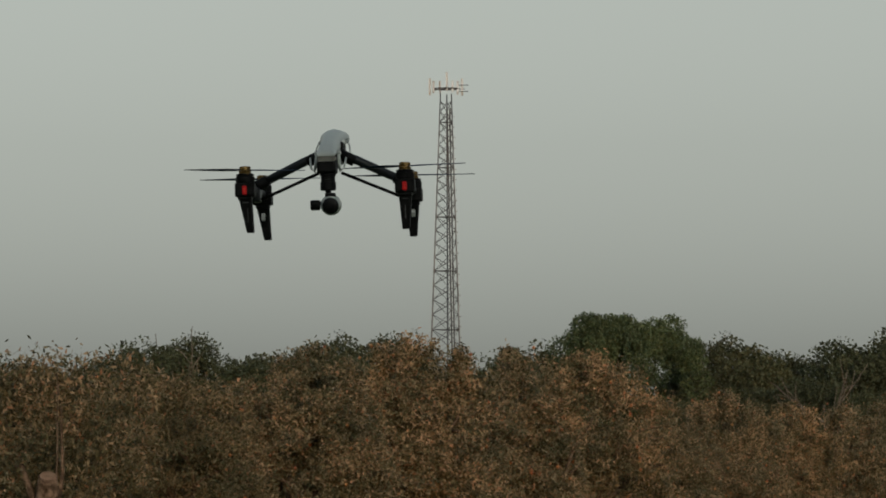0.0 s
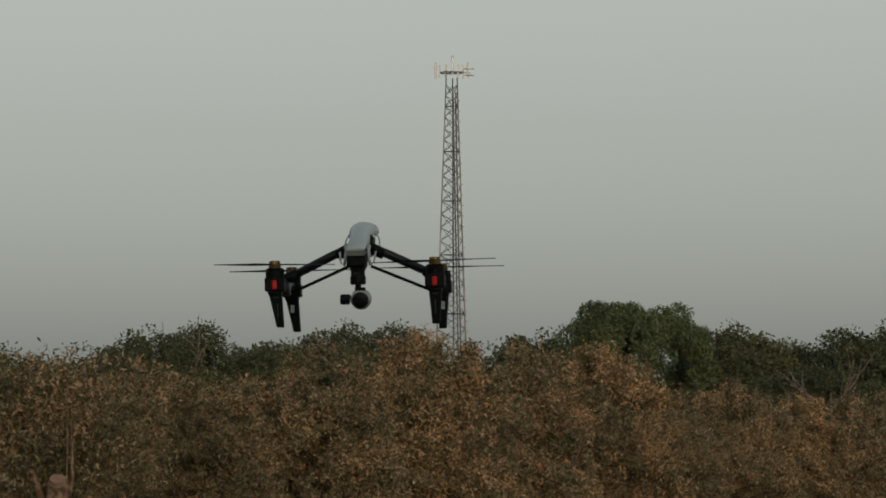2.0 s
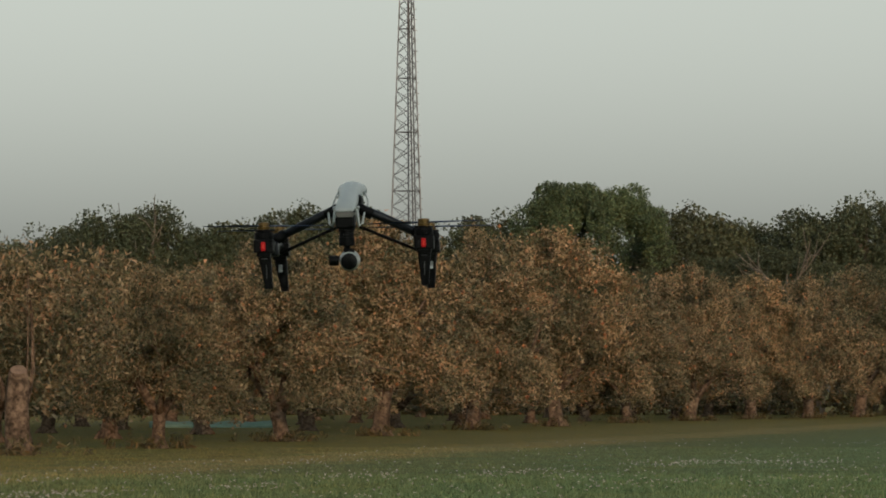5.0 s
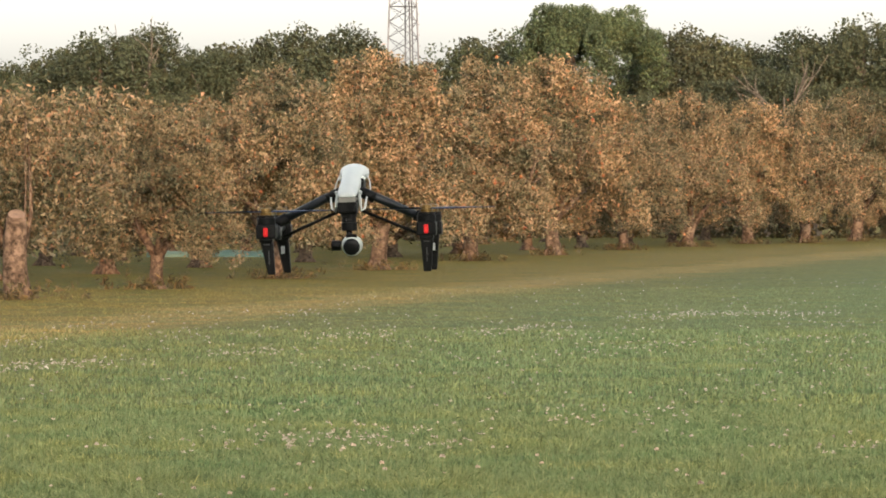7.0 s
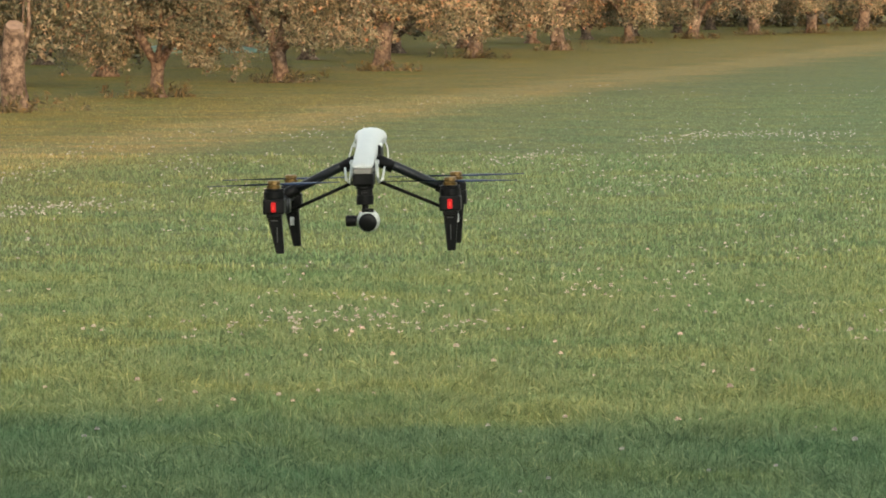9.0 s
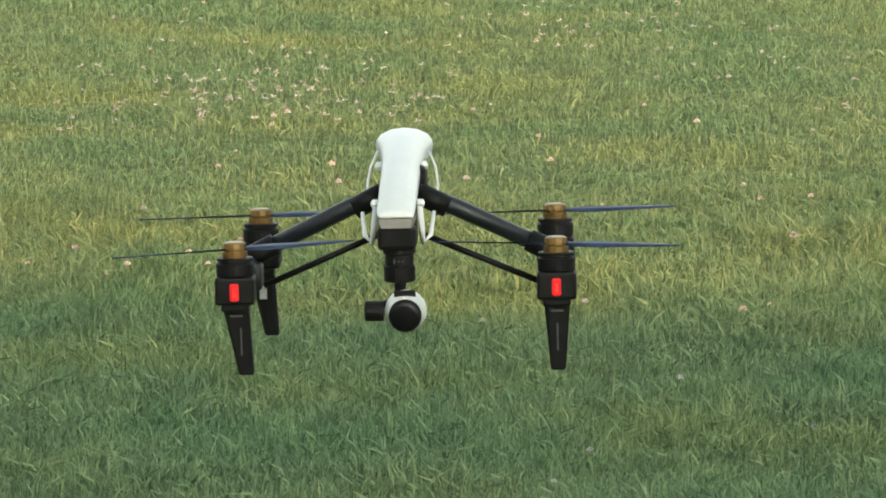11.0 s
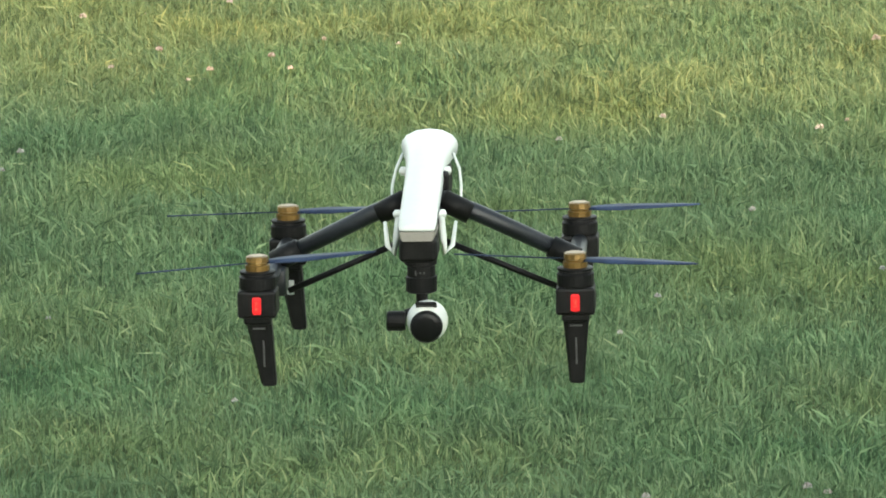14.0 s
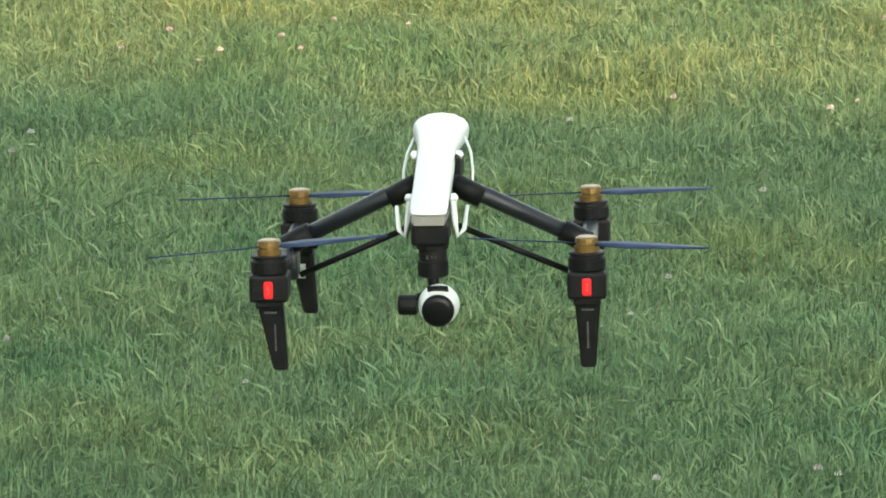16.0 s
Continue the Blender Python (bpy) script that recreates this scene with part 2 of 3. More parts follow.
PETAL = foliage("clover_petals", ((0.0, (0.34, 0.26, 0.30)), (0.5, (0.42, 0.39, 0.42)), (1.0, (0.52, 0.51, 0.53))), 0.8, 0.2)
STEM = surface("clover_stem", ((0.3, (0.08, 0.12, 0.04)), (0.7, (0.13, 0.17, 0.06))), 30, 0.7, 0, 0.1, 200)
SHADE_TEAL = surface("far_shade_teal", ((0.3, (0.05, 0.10, 0.08)), (0.7, (0.075, 0.13, 0.105))), 3, 0.7, 0, 0.4, 18)


# ---------------------------------------------------------------- building helpers
def link_bm(name, bm, material, parent=None, label="", smooth=False):
    me = bpy.data.meshes.new(name)
    bmesh.ops.recalc_face_normals(bm, faces=bm.faces)
    if smooth:
        for f in bm.faces:
            f.smooth = True
    bm.to_mesh(me)
    bm.free()
    me.materials.append(material)
    ob = new(name, me)
    ob.parent = parent
    if label:
        tagged(ob, label)
    return ob


def part(name, bm, material, parent, label="", smooth=False):
    return link_bm(name, bm, material, parent, label, smooth)


def thing(name, at=(0, 0, 0), label="", category="", group="", kind=""):
    ob = new(name)
    ob.location = at
    ob.empty_display_size = 0.1
    return tagged(ob, label, category, group, kind)


def box(bm, centre, size, bevel=0.0, turn=None):
    m = Matrix.Translation(centre) @ (turn or Matrix.Identity(4)) @ Matrix.Diagonal((*size, 1))
    made = bmesh.ops.create_cube(bm, size=1.0, matrix=m)
    if bevel:
        edges = list({e for v in made["verts"] for e in v.link_edges})
        bmesh.ops.bevel(bm, geom=edges, offset=bevel, segments=2, affect="EDGES", profile=0.5)
    return bm


def tube(bm, points, radii, sides=8, flat=1.0, up=Vector((0, 0, 1)), caps=True, knots=0.0):
    """A tapered tube along points; flat squeezes it across up."""
    points = [Vector(p) for p in points]
    rings, held = [], None
    for i, p in enumerate(points):
        d = (points[min(i + 1, len(points) - 1)] - points[max(i - 1, 0)]).normalized()
        a = d.cross(up) if held is None else held - d * held.dot(d)
        a = (a if a.length > 1e-4 else d.cross(Vector((1, 0, 0.01)))).normalized()
        held = a
        b = a.cross(d).normalized()
        r = radii[i] if hasattr(radii, "__len__") else radii
        ring = []
        for k in range(sides):
            out = a * math.cos(k * math.tau / sides) + b * (flat * math.sin(k * math.tau / sides))
            swell = 1.0 + knots * (noise.noise((p * 2.2 + out * 1.7) * 1.3) + 0.6 * math.sin(k * 2.4 + i * 0.6))
            ring.append(bm.verts.new(p + out * (r * swell)))
        rings.append(ring)
    for lo, hi in zip(rings, rings[1:]):
        for k in range(sides):
            bm.faces.new((lo[k], lo[(k + 1) % sides], hi[(k + 1) % sides], hi[k]))
    if caps:
        bm.faces.new(rings[0][::-1])
        bm.faces.new(rings[-1])
    return bm


def lathe(bm, centre, axis, profile, sides=20):
    """A turned body: profile of (along, radius) on the axis."""
    c, a = Vector(centre), Vector(axis)
    return tube(bm, [c + a * s for s, r in profile], [max(r, 1e-4) for s, r in profile], sides)


def loft(bm, rings):
    made = [[bm.verts.new(p) for p in ring] for ring in rings]
    n = len(made[0])
    for lo, hi in zip(made, made[1:]):
        for k in range(n):
            bm.faces.new((lo[k], lo[(k + 1) % n], hi[(k + 1) % n], hi[k]))
    bm.faces.new(made[0][::-1])
    bm.faces.new(made[-1])
    return bm


def soup(name, verts, corners, material, parent=None, label=""):
    """Many small loose faces, all with the same number of corners, as one mesh."""
    verts = np.asarray(verts, dtype=np.float32).reshape(-1, 3)
    count = len(verts) // corners
    me = bpy.data.meshes.new(name)
    me.vertices.add(len(verts))
    me.vertices.foreach_set("co", verts.ravel())
    me.loops.add(len(verts))
    me.loops.foreach_set("vertex_index", np.arange(len(verts), dtype=np.int32))
    me.polygons.add(count)
    me.polygons.foreach_set("loop_start", np.arange(0, len(verts), corners, dtype=np.int32))
    me.polygons.foreach_set("loop_total", np.full(count, corners, dtype=np.int32))
    me.update(calc_edges=True)
    me.materials.append(material)
    ob = new(name, me)
    ob.parent = parent
    if label:
        tagged(ob, label)
    return ob


def leaf_faces(centres, length, width, rng, droop=0.0, three=False):
    """A pointed leaf with four corners (or three) at each centre, turned at random."""
    n = len(centres)
    d = rng.normal(size=(n, 3))
    d[:, 2] -= droop
    d /= np.linalg.norm(d, axis=1)[:, None]
    s = np.cross(d, rng.normal(size=(n, 3)))
    s /= np.linalg.norm(s, axis=1)[:, None]
    size = rng.uniform(0.65, 1.3, (n, 1))
    l, w = d * length * size * 0.5, s * width * size * 0.5
    k = d * length * size * 0.08
    if three:
        return np.stack([centres - l * 0.8 + w, centres - l * 0.8 - w, centres + l], 1)
    return np.stack([centres - l, centres + w + k, centres + l, centres - w + k], 1)


# ---------------------------------------------------------------- ground
def build_ground():
    bm = bmesh.new()
    xs = [-2500, -400, -60, -20, -8, 0, 8, 20, 60, 400, 2500]
    ys = [-2500, -400, -60, -10, 0, 10, 25, 50, 90, 150, 240, 500, 3000]
    grid = [[bm.verts.new((x, y, 0)) for x in xs] for y in ys]
    for a, b in zip(grid, grid[1:]):
        for i in range(len(xs) - 1):
            bm.faces.new((a[i], a[i + 1], b[i + 1], b[i]))
    tagged(link_bm("ground", bm, TURF), "mown green lawn with dry yellowish patches", "lawn", kind="structure")


def blade_soup(rng, x, y, height, width):
    """Bent grass blades, upright or laid over, each from its own root."""
    n = len(x)
    turn = rng.uniform(0, math.tau, n)
    lean = np.minimum(np.abs(rng.normal(0, 0.45, n)) + 0.05, 1.3)
    dx, dy = np.cos(turn), np.sin(turn)
    side = turn + rng.uniform(0.6, 2.5, n)
    sx, sy = np.cos(side) * width * 0.5, np.sin(side) * width * 0.5
    root = np.stack([x, y, np.full(n, -0.005)], 1)
    mid = root + np.stack([dx * lean * height * 0.38, dy * lean * height * 0.38, height * 0.52], 1)
    tip = root + np.stack([dx * lean * height, dy * lean * height, height * (1.0 - 0.35 * lean)], 1)
    s = np.stack([sx, sy, np.zeros(n)], 1)
    return np.stack([root, mid + s - (0, 0, 0.006), tip, mid - s], 1)


def scatter(rng, count, near, far, power=1.0, origin=15.5):
    """Spots on the stretch of lawn in front of the landing place, widening with distance."""
    y = near + (far - near) * rng.uniform(0, 1, count) ** power
    half = 0.35 + 0.0875 * (y + origin)
    return 0.15 + rng.uniform(-1, 1, count) * half, y


def build_grass():
    rng = np.random.default_rng(5)
    for name, count, near, far, power, origin, h, w, label in (
            ("near_grass", 300000, 3.2, 11.5, 0.85, 11.0, 0.047, 0.0035, "dense green lawn grass with dry blades"),
            ("lawn_grass", 180000, 9.0, 20.0, 1.0, 15.5, 0.036, 0.004, "dense lawn grass with clover leaves"),
            ("middle_grass", 90000, 19.0, 42.0, 1.2, 15.5, 0.034, 0.0095, "green lawn grass with yellowish patches"),
            ("far_grass", 50000, 41.0, 70.0, 1.0, 15.5, 0.018, 0.008, "distant lawn grass beside the orchard")):
        x, y = scatter(rng, count, near, far, power, origin)
        clump = np.array([noise.noise(Vector((a * 2.2, b * 2.2, 0.3))) + 0.7 * noise.noise(Vector((a * 8.5, b * 8.5, 4.3))) for a, b in zip(x, y)])
        height = h * np.maximum(1.05 + 0.65 * clump, 0.7) * np.minimum(0.45 + rng.gamma(3.0, 0.18, count), 1.9)
        tagged(soup(name, blade_soup(rng, x, y, height, w * rng.uniform(0.6, 1.3, count)), 4, BLADES if far < 25 else FAR_BLADES), label, "grass", kind="stuff")


# ---------------------------------------------------------------- trees
def limb_points(rng, start, direction, length, steps, wander, lift=0.0):
    p, d = Vector(start), Vector(direction).normalized()
    pts = [p.copy()]
    for _ in range(steps):
        d = (d + Vector(rng.normal(0, wander, 3)) + Vector((0, 0, lift))).normalized()
        p = p + d * (length / steps)
        pts.append(p.copy())
    return pts


def apple_tree(seed, fork, lean, per):
    """An old, spreading orchard tree 4 m high: a short trunk that parts low into stout limbs."""
    rng = np.random.default_rng(seed)
    tree = thing("apple_tree", (0, 0, 0), "old apple tree with brownish leaves, ripe fruit and a gnarled trunk", "tree", "orchard trees")
    bm = bmesh.new()
    top = Vector((lean, 0, fork))
    tube(bm, [(0, 0, -0.1), (0.01, 0, 0.05), (lean * 0.3, 0.01, fork * 0.35), (lean * 0.7, 0.02, fork * 0.7), top, top + Vector((lean * 0.2, 0, 0.12))], [0.205, 0.17, 0.145, 0.14, 0.155, 0.09], 14, knots=0.12)
    for k in range(4):
        a = k * math.tau / 4 + rng.uniform(-0.4, 0.4)
        tube(bm, [(math.cos(a) * 0.1, math.sin(a) * 0.1, 0.16), (math.cos(a) * 0.22, math.sin(a) * 0.22, 0.0), (math.cos(a) * 0.28, math.sin(a) * 0.28, -0.08)], [0.06, 0.04, 0.015], 6)
    part("trunk", bm, BARK, tree, "gnarled brown bark", True)
    ends = []
    for k in range(5):
        bm = bmesh.new()
        a = (0.15, math.pi - 0.2, 1.5, -1.5, 2.4)[k] + rng.uniform(-0.3, 0.3)
        splay = rng.uniform(0.45, 0.8) if k < 2 else rng.uniform(0.5, 0.9)
        thick = rng.uniform(0.085, 0.115) if k < 2 else 0.075
        pts = limb_points(rng, top - Vector((0, 0, 0.1)), (math.cos(a) * splay, math.sin(a) * splay, 1.0), 2.0, 6, 0.12)
        tube(bm, pts, np.linspace(thick, 0.025, 7), 9, knots=0.12)
        for j in (3, 5):
            twig = limb_points(rng, pts[j], (math.cos(a + rng.normal(0, 0.8)), math.sin(a + rng.normal(0, 0.8)), rng.uniform(-0.2, 0.8)), 1.3, 5, 0.22)
            tube(bm, twig, np.linspace(0.04, 0.01, 6), 5)
            ends += twig[2:]
        ends += pts[4:]
        part("bough", bm, BARK, tree, "", True)
    centres = []
    lobes = [(Vector((math.cos(a) * r, math.sin(a) * r, z)), s) for a, r, z, s in
             [(rng.uniform(0, math.tau), rng.uniform(0.5, 1.45), rng.uniform(1.35, 2.95), rng.uniform(0.4, 0.75)) for _ in range(22)]]
    lobes += [(Vector((rng.normal(0, 0.4), rng.normal(0, 0.4), 3.1)), 0.85), (Vector((0, 0, 2.3)), 1.1)]
    for c, s in lobes:
        v = rng.normal(size=(26, 3))
        v *= (rng.uniform(0.45, 1.0, (26, 1)) * s) / np.linalg.norm(v, axis=1)[:, None]
        centres.append(v * (1, 1, 0.85) + np.array(c))
    for k in range(20):
        a, r = rng.uniform(0, math.tau), rng.uniform(1.15, 1.7)
        hang = np.array([[math.cos(a) * (r + 0.08 * j), math.sin(a) * (r + 0.08 * j), 1.45 - 0.18 * j] for j in range(5)])
        centres.append(hang + rng.normal(0, 0.08, hang.shape))
    for k in range(14):
        a, r = rng.uniform(0, math.tau), rng.uniform(0, 1.1)
        base = np.array([math.cos(a) * r, math.sin(a) * r, 3.35 - 0.35 * r])
        centres.append(base + np.array([[rng.normal(0, 0.03), rng.normal(0, 0.03), 0.13 * j] for j in range(5)]))
    centres.append(np.array([list(e) for e in ends]))
    centres = np.concatenate(centres)
    # open underneath, lowest at the outer twigs
    across = np.hypot(centres[:, 0], centres[:, 1])
    centres = centres[centres[:, 2] > 0.5 + 0.45 * np.clip(1.45 - across, 0, 1)]
    spread = rng.normal(0, 0.085, (len(centres), per, 3))
    soup("crown", leaf_faces((centres[:, None] + spread).reshape(-1, 3), 0.087 * (66 / per) ** 0.45, 0.038 * (66 / per) ** 0.45, rng, 0.4, True), 3, APPLE_LEAF, tree, "olive-brown leaves turning orange")
    spots = centres[rng.choice(len(centres), 80, replace=False)] + rng.normal(0, 0.12, (80, 3))
    cube = np.array([[0, 0, 1], [1, 0, 0], [0, 1, 0], [-1, 0, 0], [0, -1, 0], [0, 0, -1]]) * 0.042
    tri = [(0, 1, 2), (0, 2, 3), (0, 3, 4), (0, 4, 1), (5, 2, 1), (5, 3, 2), (5, 4, 3), (5, 1, 4)]
    fruit = soup("fruit", np.array([[s + cube[i] for i in t] for s in spots for t in tri]), 3, APPLE_SKIN, tree, "small orange-red apples")
    tagged(fruit, kind="stuff")
    return tree


def clumped_crown(rng, count, per, rx, rz, z0, lump, leaf, dome=1.0):
    """Leaf places for a tall crown made of rounded lumps with gaps between."""
    v = rng.normal(size=(count, 3))
    v /= np.linalg.norm(v, axis=1)[:, None]
    v[:, 2] = np.abs(v[:, 2]) ** dome * 1.1 - 0.35
    c = v * rng.uniform(0.55, 1.0, (count, 1)) * (rx, rx, rz) + (0, 0, z0)
    s = rng.normal(size=(count, per, 3))
    s *= rng.uniform(0.6, 1.0, (count, per, 1)) * lump * rng.uniform(0.7, 1.2, (count, 1, 1)) / np.linalg.norm(s, axis=2)[:, :, None]
    return leaf_faces((c[:, None] + s).reshape(-1, 3), leaf, leaf * 0.62, rng, 0, True)


def wood_tree(seed, name, label, leaf_material, count, per, rx, rz, z0, lump, leaf, group, dome=1.0):
    rng = np.random.default_rng(seed)
    tree = thing(name, (0, 0, 0), label, "tree", group)
    bm = bmesh.new()
    trunk = limb_points(rng, (0, 0, -0.1), (0, 0, 1), z0 + rz * 0.5, 6, 0.05)
    tube(bm, trunk, np.linspace(0.24, 0.05, 7), 8)
    for k in range(6):
        a = k * 1.05 + rng.uniform(-0.3, 0.3)
        tube(bm, limb_points(rng, trunk[2 + k % 4], (math.cos(a), math.sin(a), 0.6), rx * 0.65, 4, 0.12), np.linspace(0.09, 0.02, 5), 5)
    part("trunk", bm, DARK_BARK, tree, "dark rough bark", True)
    soup("crown", clumped_crown(rng, count, per, rx, rz, z0, lump, leaf, dome), 3, leaf_material, tree)
    return tree


def bare_tree(seed, height, name, label, limbs, fan):
    """A dead tree: limbs that fork again and again, with no leaves."""
    rng = np.random.default_rng(seed)
    tree = thing(name, (0, 0, 0), label, "tree")
    bm = bmesh.new()
    trunk = limb_points(rng, (0, 0, -0.1), (0, 0, 1), height * 0.8, 8, 0.04)
    tube(bm, trunk, np.linspace(height * 0.018, 0.03, 9), 8)
    part("trunk", bm, DARK_BARK, tree, "bare grey wood", True)
    for k in range(limbs):
        side = (1 if k % 2 else -1) * rng.uniform(0.25, 1.0) * fan
        bm = bmesh.new()
        pts = limb_points(rng, trunk[3 + k % 5], (side, rng.normal(0, 0.2), 0.85), height * rng.uniform(0.28, 0.4), 6, 0.1, 0.06)
        tube(bm, pts, np.linspace(0.045, 0.014, 7), 5)
        for j in (2, 3, 4, 5):
            tube(bm, limb_points(rng, pts[j], (side + rng.normal(0, 0.4), rng.normal(0, 0.3), 0.9), height * 0.15, 4, 0.16), np.linspace(0.024, 0.01, 5), 4)
        part("limb", bm, DARK_BARK, tree, "", True)
    return tree


def build_orchard():
    rng = np.random.default_rng(21)
    kinds = [apple_tree(s, f, l, n) for s, f, l, n in ((1, 0.75, 0.05, 66), (2, 0.6, -0.12, 66), (3, 0.85, 0.1, 66), (4, 0.55, 0.02, 66), (11, 0.7, -0.08, 66), (6, 0.6, 0.06, 18), (7, 0.7, -0.06, 18), (8, 0.65, 0.03, 18))]
    # front row: place across, place away, height
    front = ((-4.01, 68.6, 2.65), (-2.5, 80.1, 3.4), (-1.0, 91.7, 4.0), (0.83, 107.6, 4.2), (2.89, 120.2, 4.6), (5.02, 134.1, 4.8),
             (7.13, 145.0, 4.75), (9.44, 155.3, 4.0), (11.44, 159.9, 3.8), (13.54, 167.1, 3.9), (15.6, 179.0, 3.9))
    used = set()
    spots = [(x, y, h, 1.0) for x, y, h in front]
    for row, shift in ((1, 5.0), (2, 9.5), (3, 14.0)):
        for k in range(14):
            y = 74 + k * 9.3 + row * 3.1 + rng.uniform(-1, 1)
            x = -5.4 + (y - 60) * 0.1765 - shift + rng.uniform(-0.5, 0.5)
            if y < 186 and abs(x) < 0.085 * (y + 15) + 2.5:
                spots.append((x, y, rng.uniform(2.7, 3.2), 1.25))
    for i, (x, y, h, wide) in enumerate(spots):
        k = i % 5 if i < len(front) else 5 + i % 3
        s = h / 3.8
        m = pose(x, y, 0, 0, 0, rng.uniform(-28, 28) + 180 * (i // 5 % 2)) @ Matrix.Diagonal((s * wide, s * wide, s, 1))
        if k in used:
            copy_thing(kinds[k], m)
        else:
            kinds[k].matrix_basis = m
            used.add(k)
    # the lopped tree at the end of the row
    tree = thing("lopped_apple_tree", (-5.42, 60.0, 0), "old apple tree with a sawn-off pale trunk top", "tree", "orchard trees")
    bm = bmesh.new()
    tube(bm, [(0.04, 0, -0.1), (0.03, 0, 0.06), (0.0, 0, 0.3), (-0.01, 0, 0.55), (0.0, 0, 0.8), (0.01, -0.02, 1.0), (0.02, -0.08, 1.12)], [0.23, 0.195, 0.175, 0.168, 0.16, 0.145, 0.125], 16, knots=0.06)
    tube(bm, [(0.03, 0, 0.5), (0.14, 0.05, 0.85), (0.2, 0.1, 1.15), (0.16, 0.3, 1.9), (0.1, 0.3, 2.5)], [0.07, 0.05, 0.028, 0.016, 0.008], 8, knots=0.1)
    tube(bm, [(-0.06, 0.05, 0.6), (-0.25, 0.2, 0.95), (-0.45, 0.4, 1.5)], [0.07, 0.05, 0.025], 8)
    tube(bm, [(0.1, 0.05, 0.8), (0.14, -0.05, 1.4), (0.13, 0.0, 2.3)], [0.02, 0.013, 0.006], 6)
    part("trunk", bm, BARK, tree, "furrowed brown bark", True)
    bm = bmesh.new()
    lathe(bm, (0.02, -0.078, 1.118), Vector((0.1, -0.55, 0.8)).normalized(), ((0, 0.112), (0.012, 0.112), (0.018, 0.102)), 16)
    part("sawn_end", bm, CUT_WOOD, tree, "pale round saw cut")
    c = np.concatenate([rng.uniform((-0.5, 0.2, 1.0), (1.3, 1.6, 2.65), (210, 3)), rng.uniform((-1.6, 0.0, 1.0), (0.0, 1.4, 2.6), (150, 3))])
    soup("crown", leaf_faces((c[:, None] + rng.normal(0, 0.13, (len(c), 40, 3))).reshape(-1, 3), 0.085, 0.032, rng, 0.5), 4, APPLE_LEAF, tree, "thin orange-brown leaves")
    # rough grass and suckers at the feet of the front row
    for x, y, h in ((-5.4, 60.0, 0), *front):
        c = np.stack([rng.normal(x, 0.3, 30), rng.normal(y, 0.5, 30), np.abs(rng.normal(0, 0.07, 30))], 1)
        tagged(soup("undergrowth", leaf_faces((c[:, None] + rng.normal(0, 0.05, (30, 14, 3))).reshape(-1, 3), 0.12, 0.03, rng, -0.6), 4, BRUSH_LEAF),
               "rough brown grass at an apple tree's foot", "undergrowth", kind="stuff")


def build_far_shade():
    """A low teal strip among the far rows, coloured like far ground in shade."""
    bm = bmesh.new()
    rings = []
    for k in range(13):
        x = -6.6 + k * 0.26
        h = 0.15 + 0.025 * math.sin(k * 1.9)
        rings.append([Vector((x, 116 + dy, z)) for dy, z in ((-0.5, -0.02), (-0.42, h * 0.6), (-0.2, h), (0.2, h), (0.42, h * 0.6), (0.5, -0.02))])
    loft(bm, rings)
    tagged(link_bm("far_shade_strip", bm, SHADE_TEAL, None, "", True), "low teal strip standing in for shaded far ground under the trees", "cover")


def build_woods():
    rng = np.random.default_rng(33)
    kinds = [wood_tree(40 + i, "woodland_tree", "dark green broadleaf tree at the edge of the woods", WOOD_LEAF, 60, 230, 2.1, 2.5, 4.6, 0.62, 0.135, "woods behind the orchard") for i in range(4)]
    used = set()
    # across, away, height of the wood's edge
    spots = [(-18.5, 200, 6.9), (-16.2, 196, 6.6), (-14.6, 200, 7.1), (-12.6, 195, 7.6), (-10.8, 198, 7.2), (-9.0, 196, 7.0), (-7.2, 200, 6.7), (-5.2, 197, 6.8), (-3.1, 196, 7.1),
             (-1.2, 199, 6.6), (0.8, 197, 6.5), (2.4, 200, 6.6), (4.1, 201, 6.4), (5.9, 200, 6.2), (7.6, 201, 6.5), (9.3, 198, 7.0), (10.7, 199, 6.9), (12.5, 203, 7.6), (14.2, 198, 7.3), (15.8, 196, 7.25), (17.6, 199, 7.2), (19.4, 196, 7.3)]
    spots += [(x + rng.uniform(-0.6, 0.6), 189 + rng.uniform(-2, 2), rng.uniform(4.6, 5.6)) for x in np.arange(-18, 21, 2.3)]
    for i, (x, y, h) in enumerate(spots):
        k, s = i % 4, (h + (0.55 if x < 3 else 0.35)) / 7.1
        m = pose(x, y, 0, 0, 0, rng.uniform(0, 360)) @ Matrix.Diagonal((s, s, s, 1))
        if k in used:
            copy_thing(kinds[k], m)
        else:
            kinds[k].matrix_basis = m
            used.add(k)
    c = np.stack([rng.uniform(-20, 24, 700), rng.uniform(181, 186, 700), np.abs(rng.normal(0.5, 0.5, 700))], 1)
    tagged(soup("thicket", leaf_faces((c[:, None] + rng.normal(0, 0.25, (700, 26, 3))).reshape(-1, 3), 0.24, 0.13, rng), 4, BRUSH_LEAF),
           "low brown thicket behind the orchard", "undergrowth", kind="stuff")
    big = wood_tree(77, "broad_tree", "tall rounded bright green tree above the woods", GREEN_LEAF, 84, 560, 2.7, 2.45, 6.1, 0.56, 0.115, "", 0.45)
    big.matrix_basis = pose(5.55, 194, 0.0) @ Matrix.Diagonal((1.0, 1.0, 1.06, 1))
    dead = bare_tree(9, 6.4, "dead_tree", "bare dead tree with grey forking limbs before the woods", 14, 1.0)
    dead.matrix_basis = pose(12.5, 186.5, 0)
    snag = bare_tree(12, 7.25, "dead_tree", "slender bare dead tree above the woods", 10, 0.3)
    snag.matrix_basis = pose(-11.0, 194, 0)


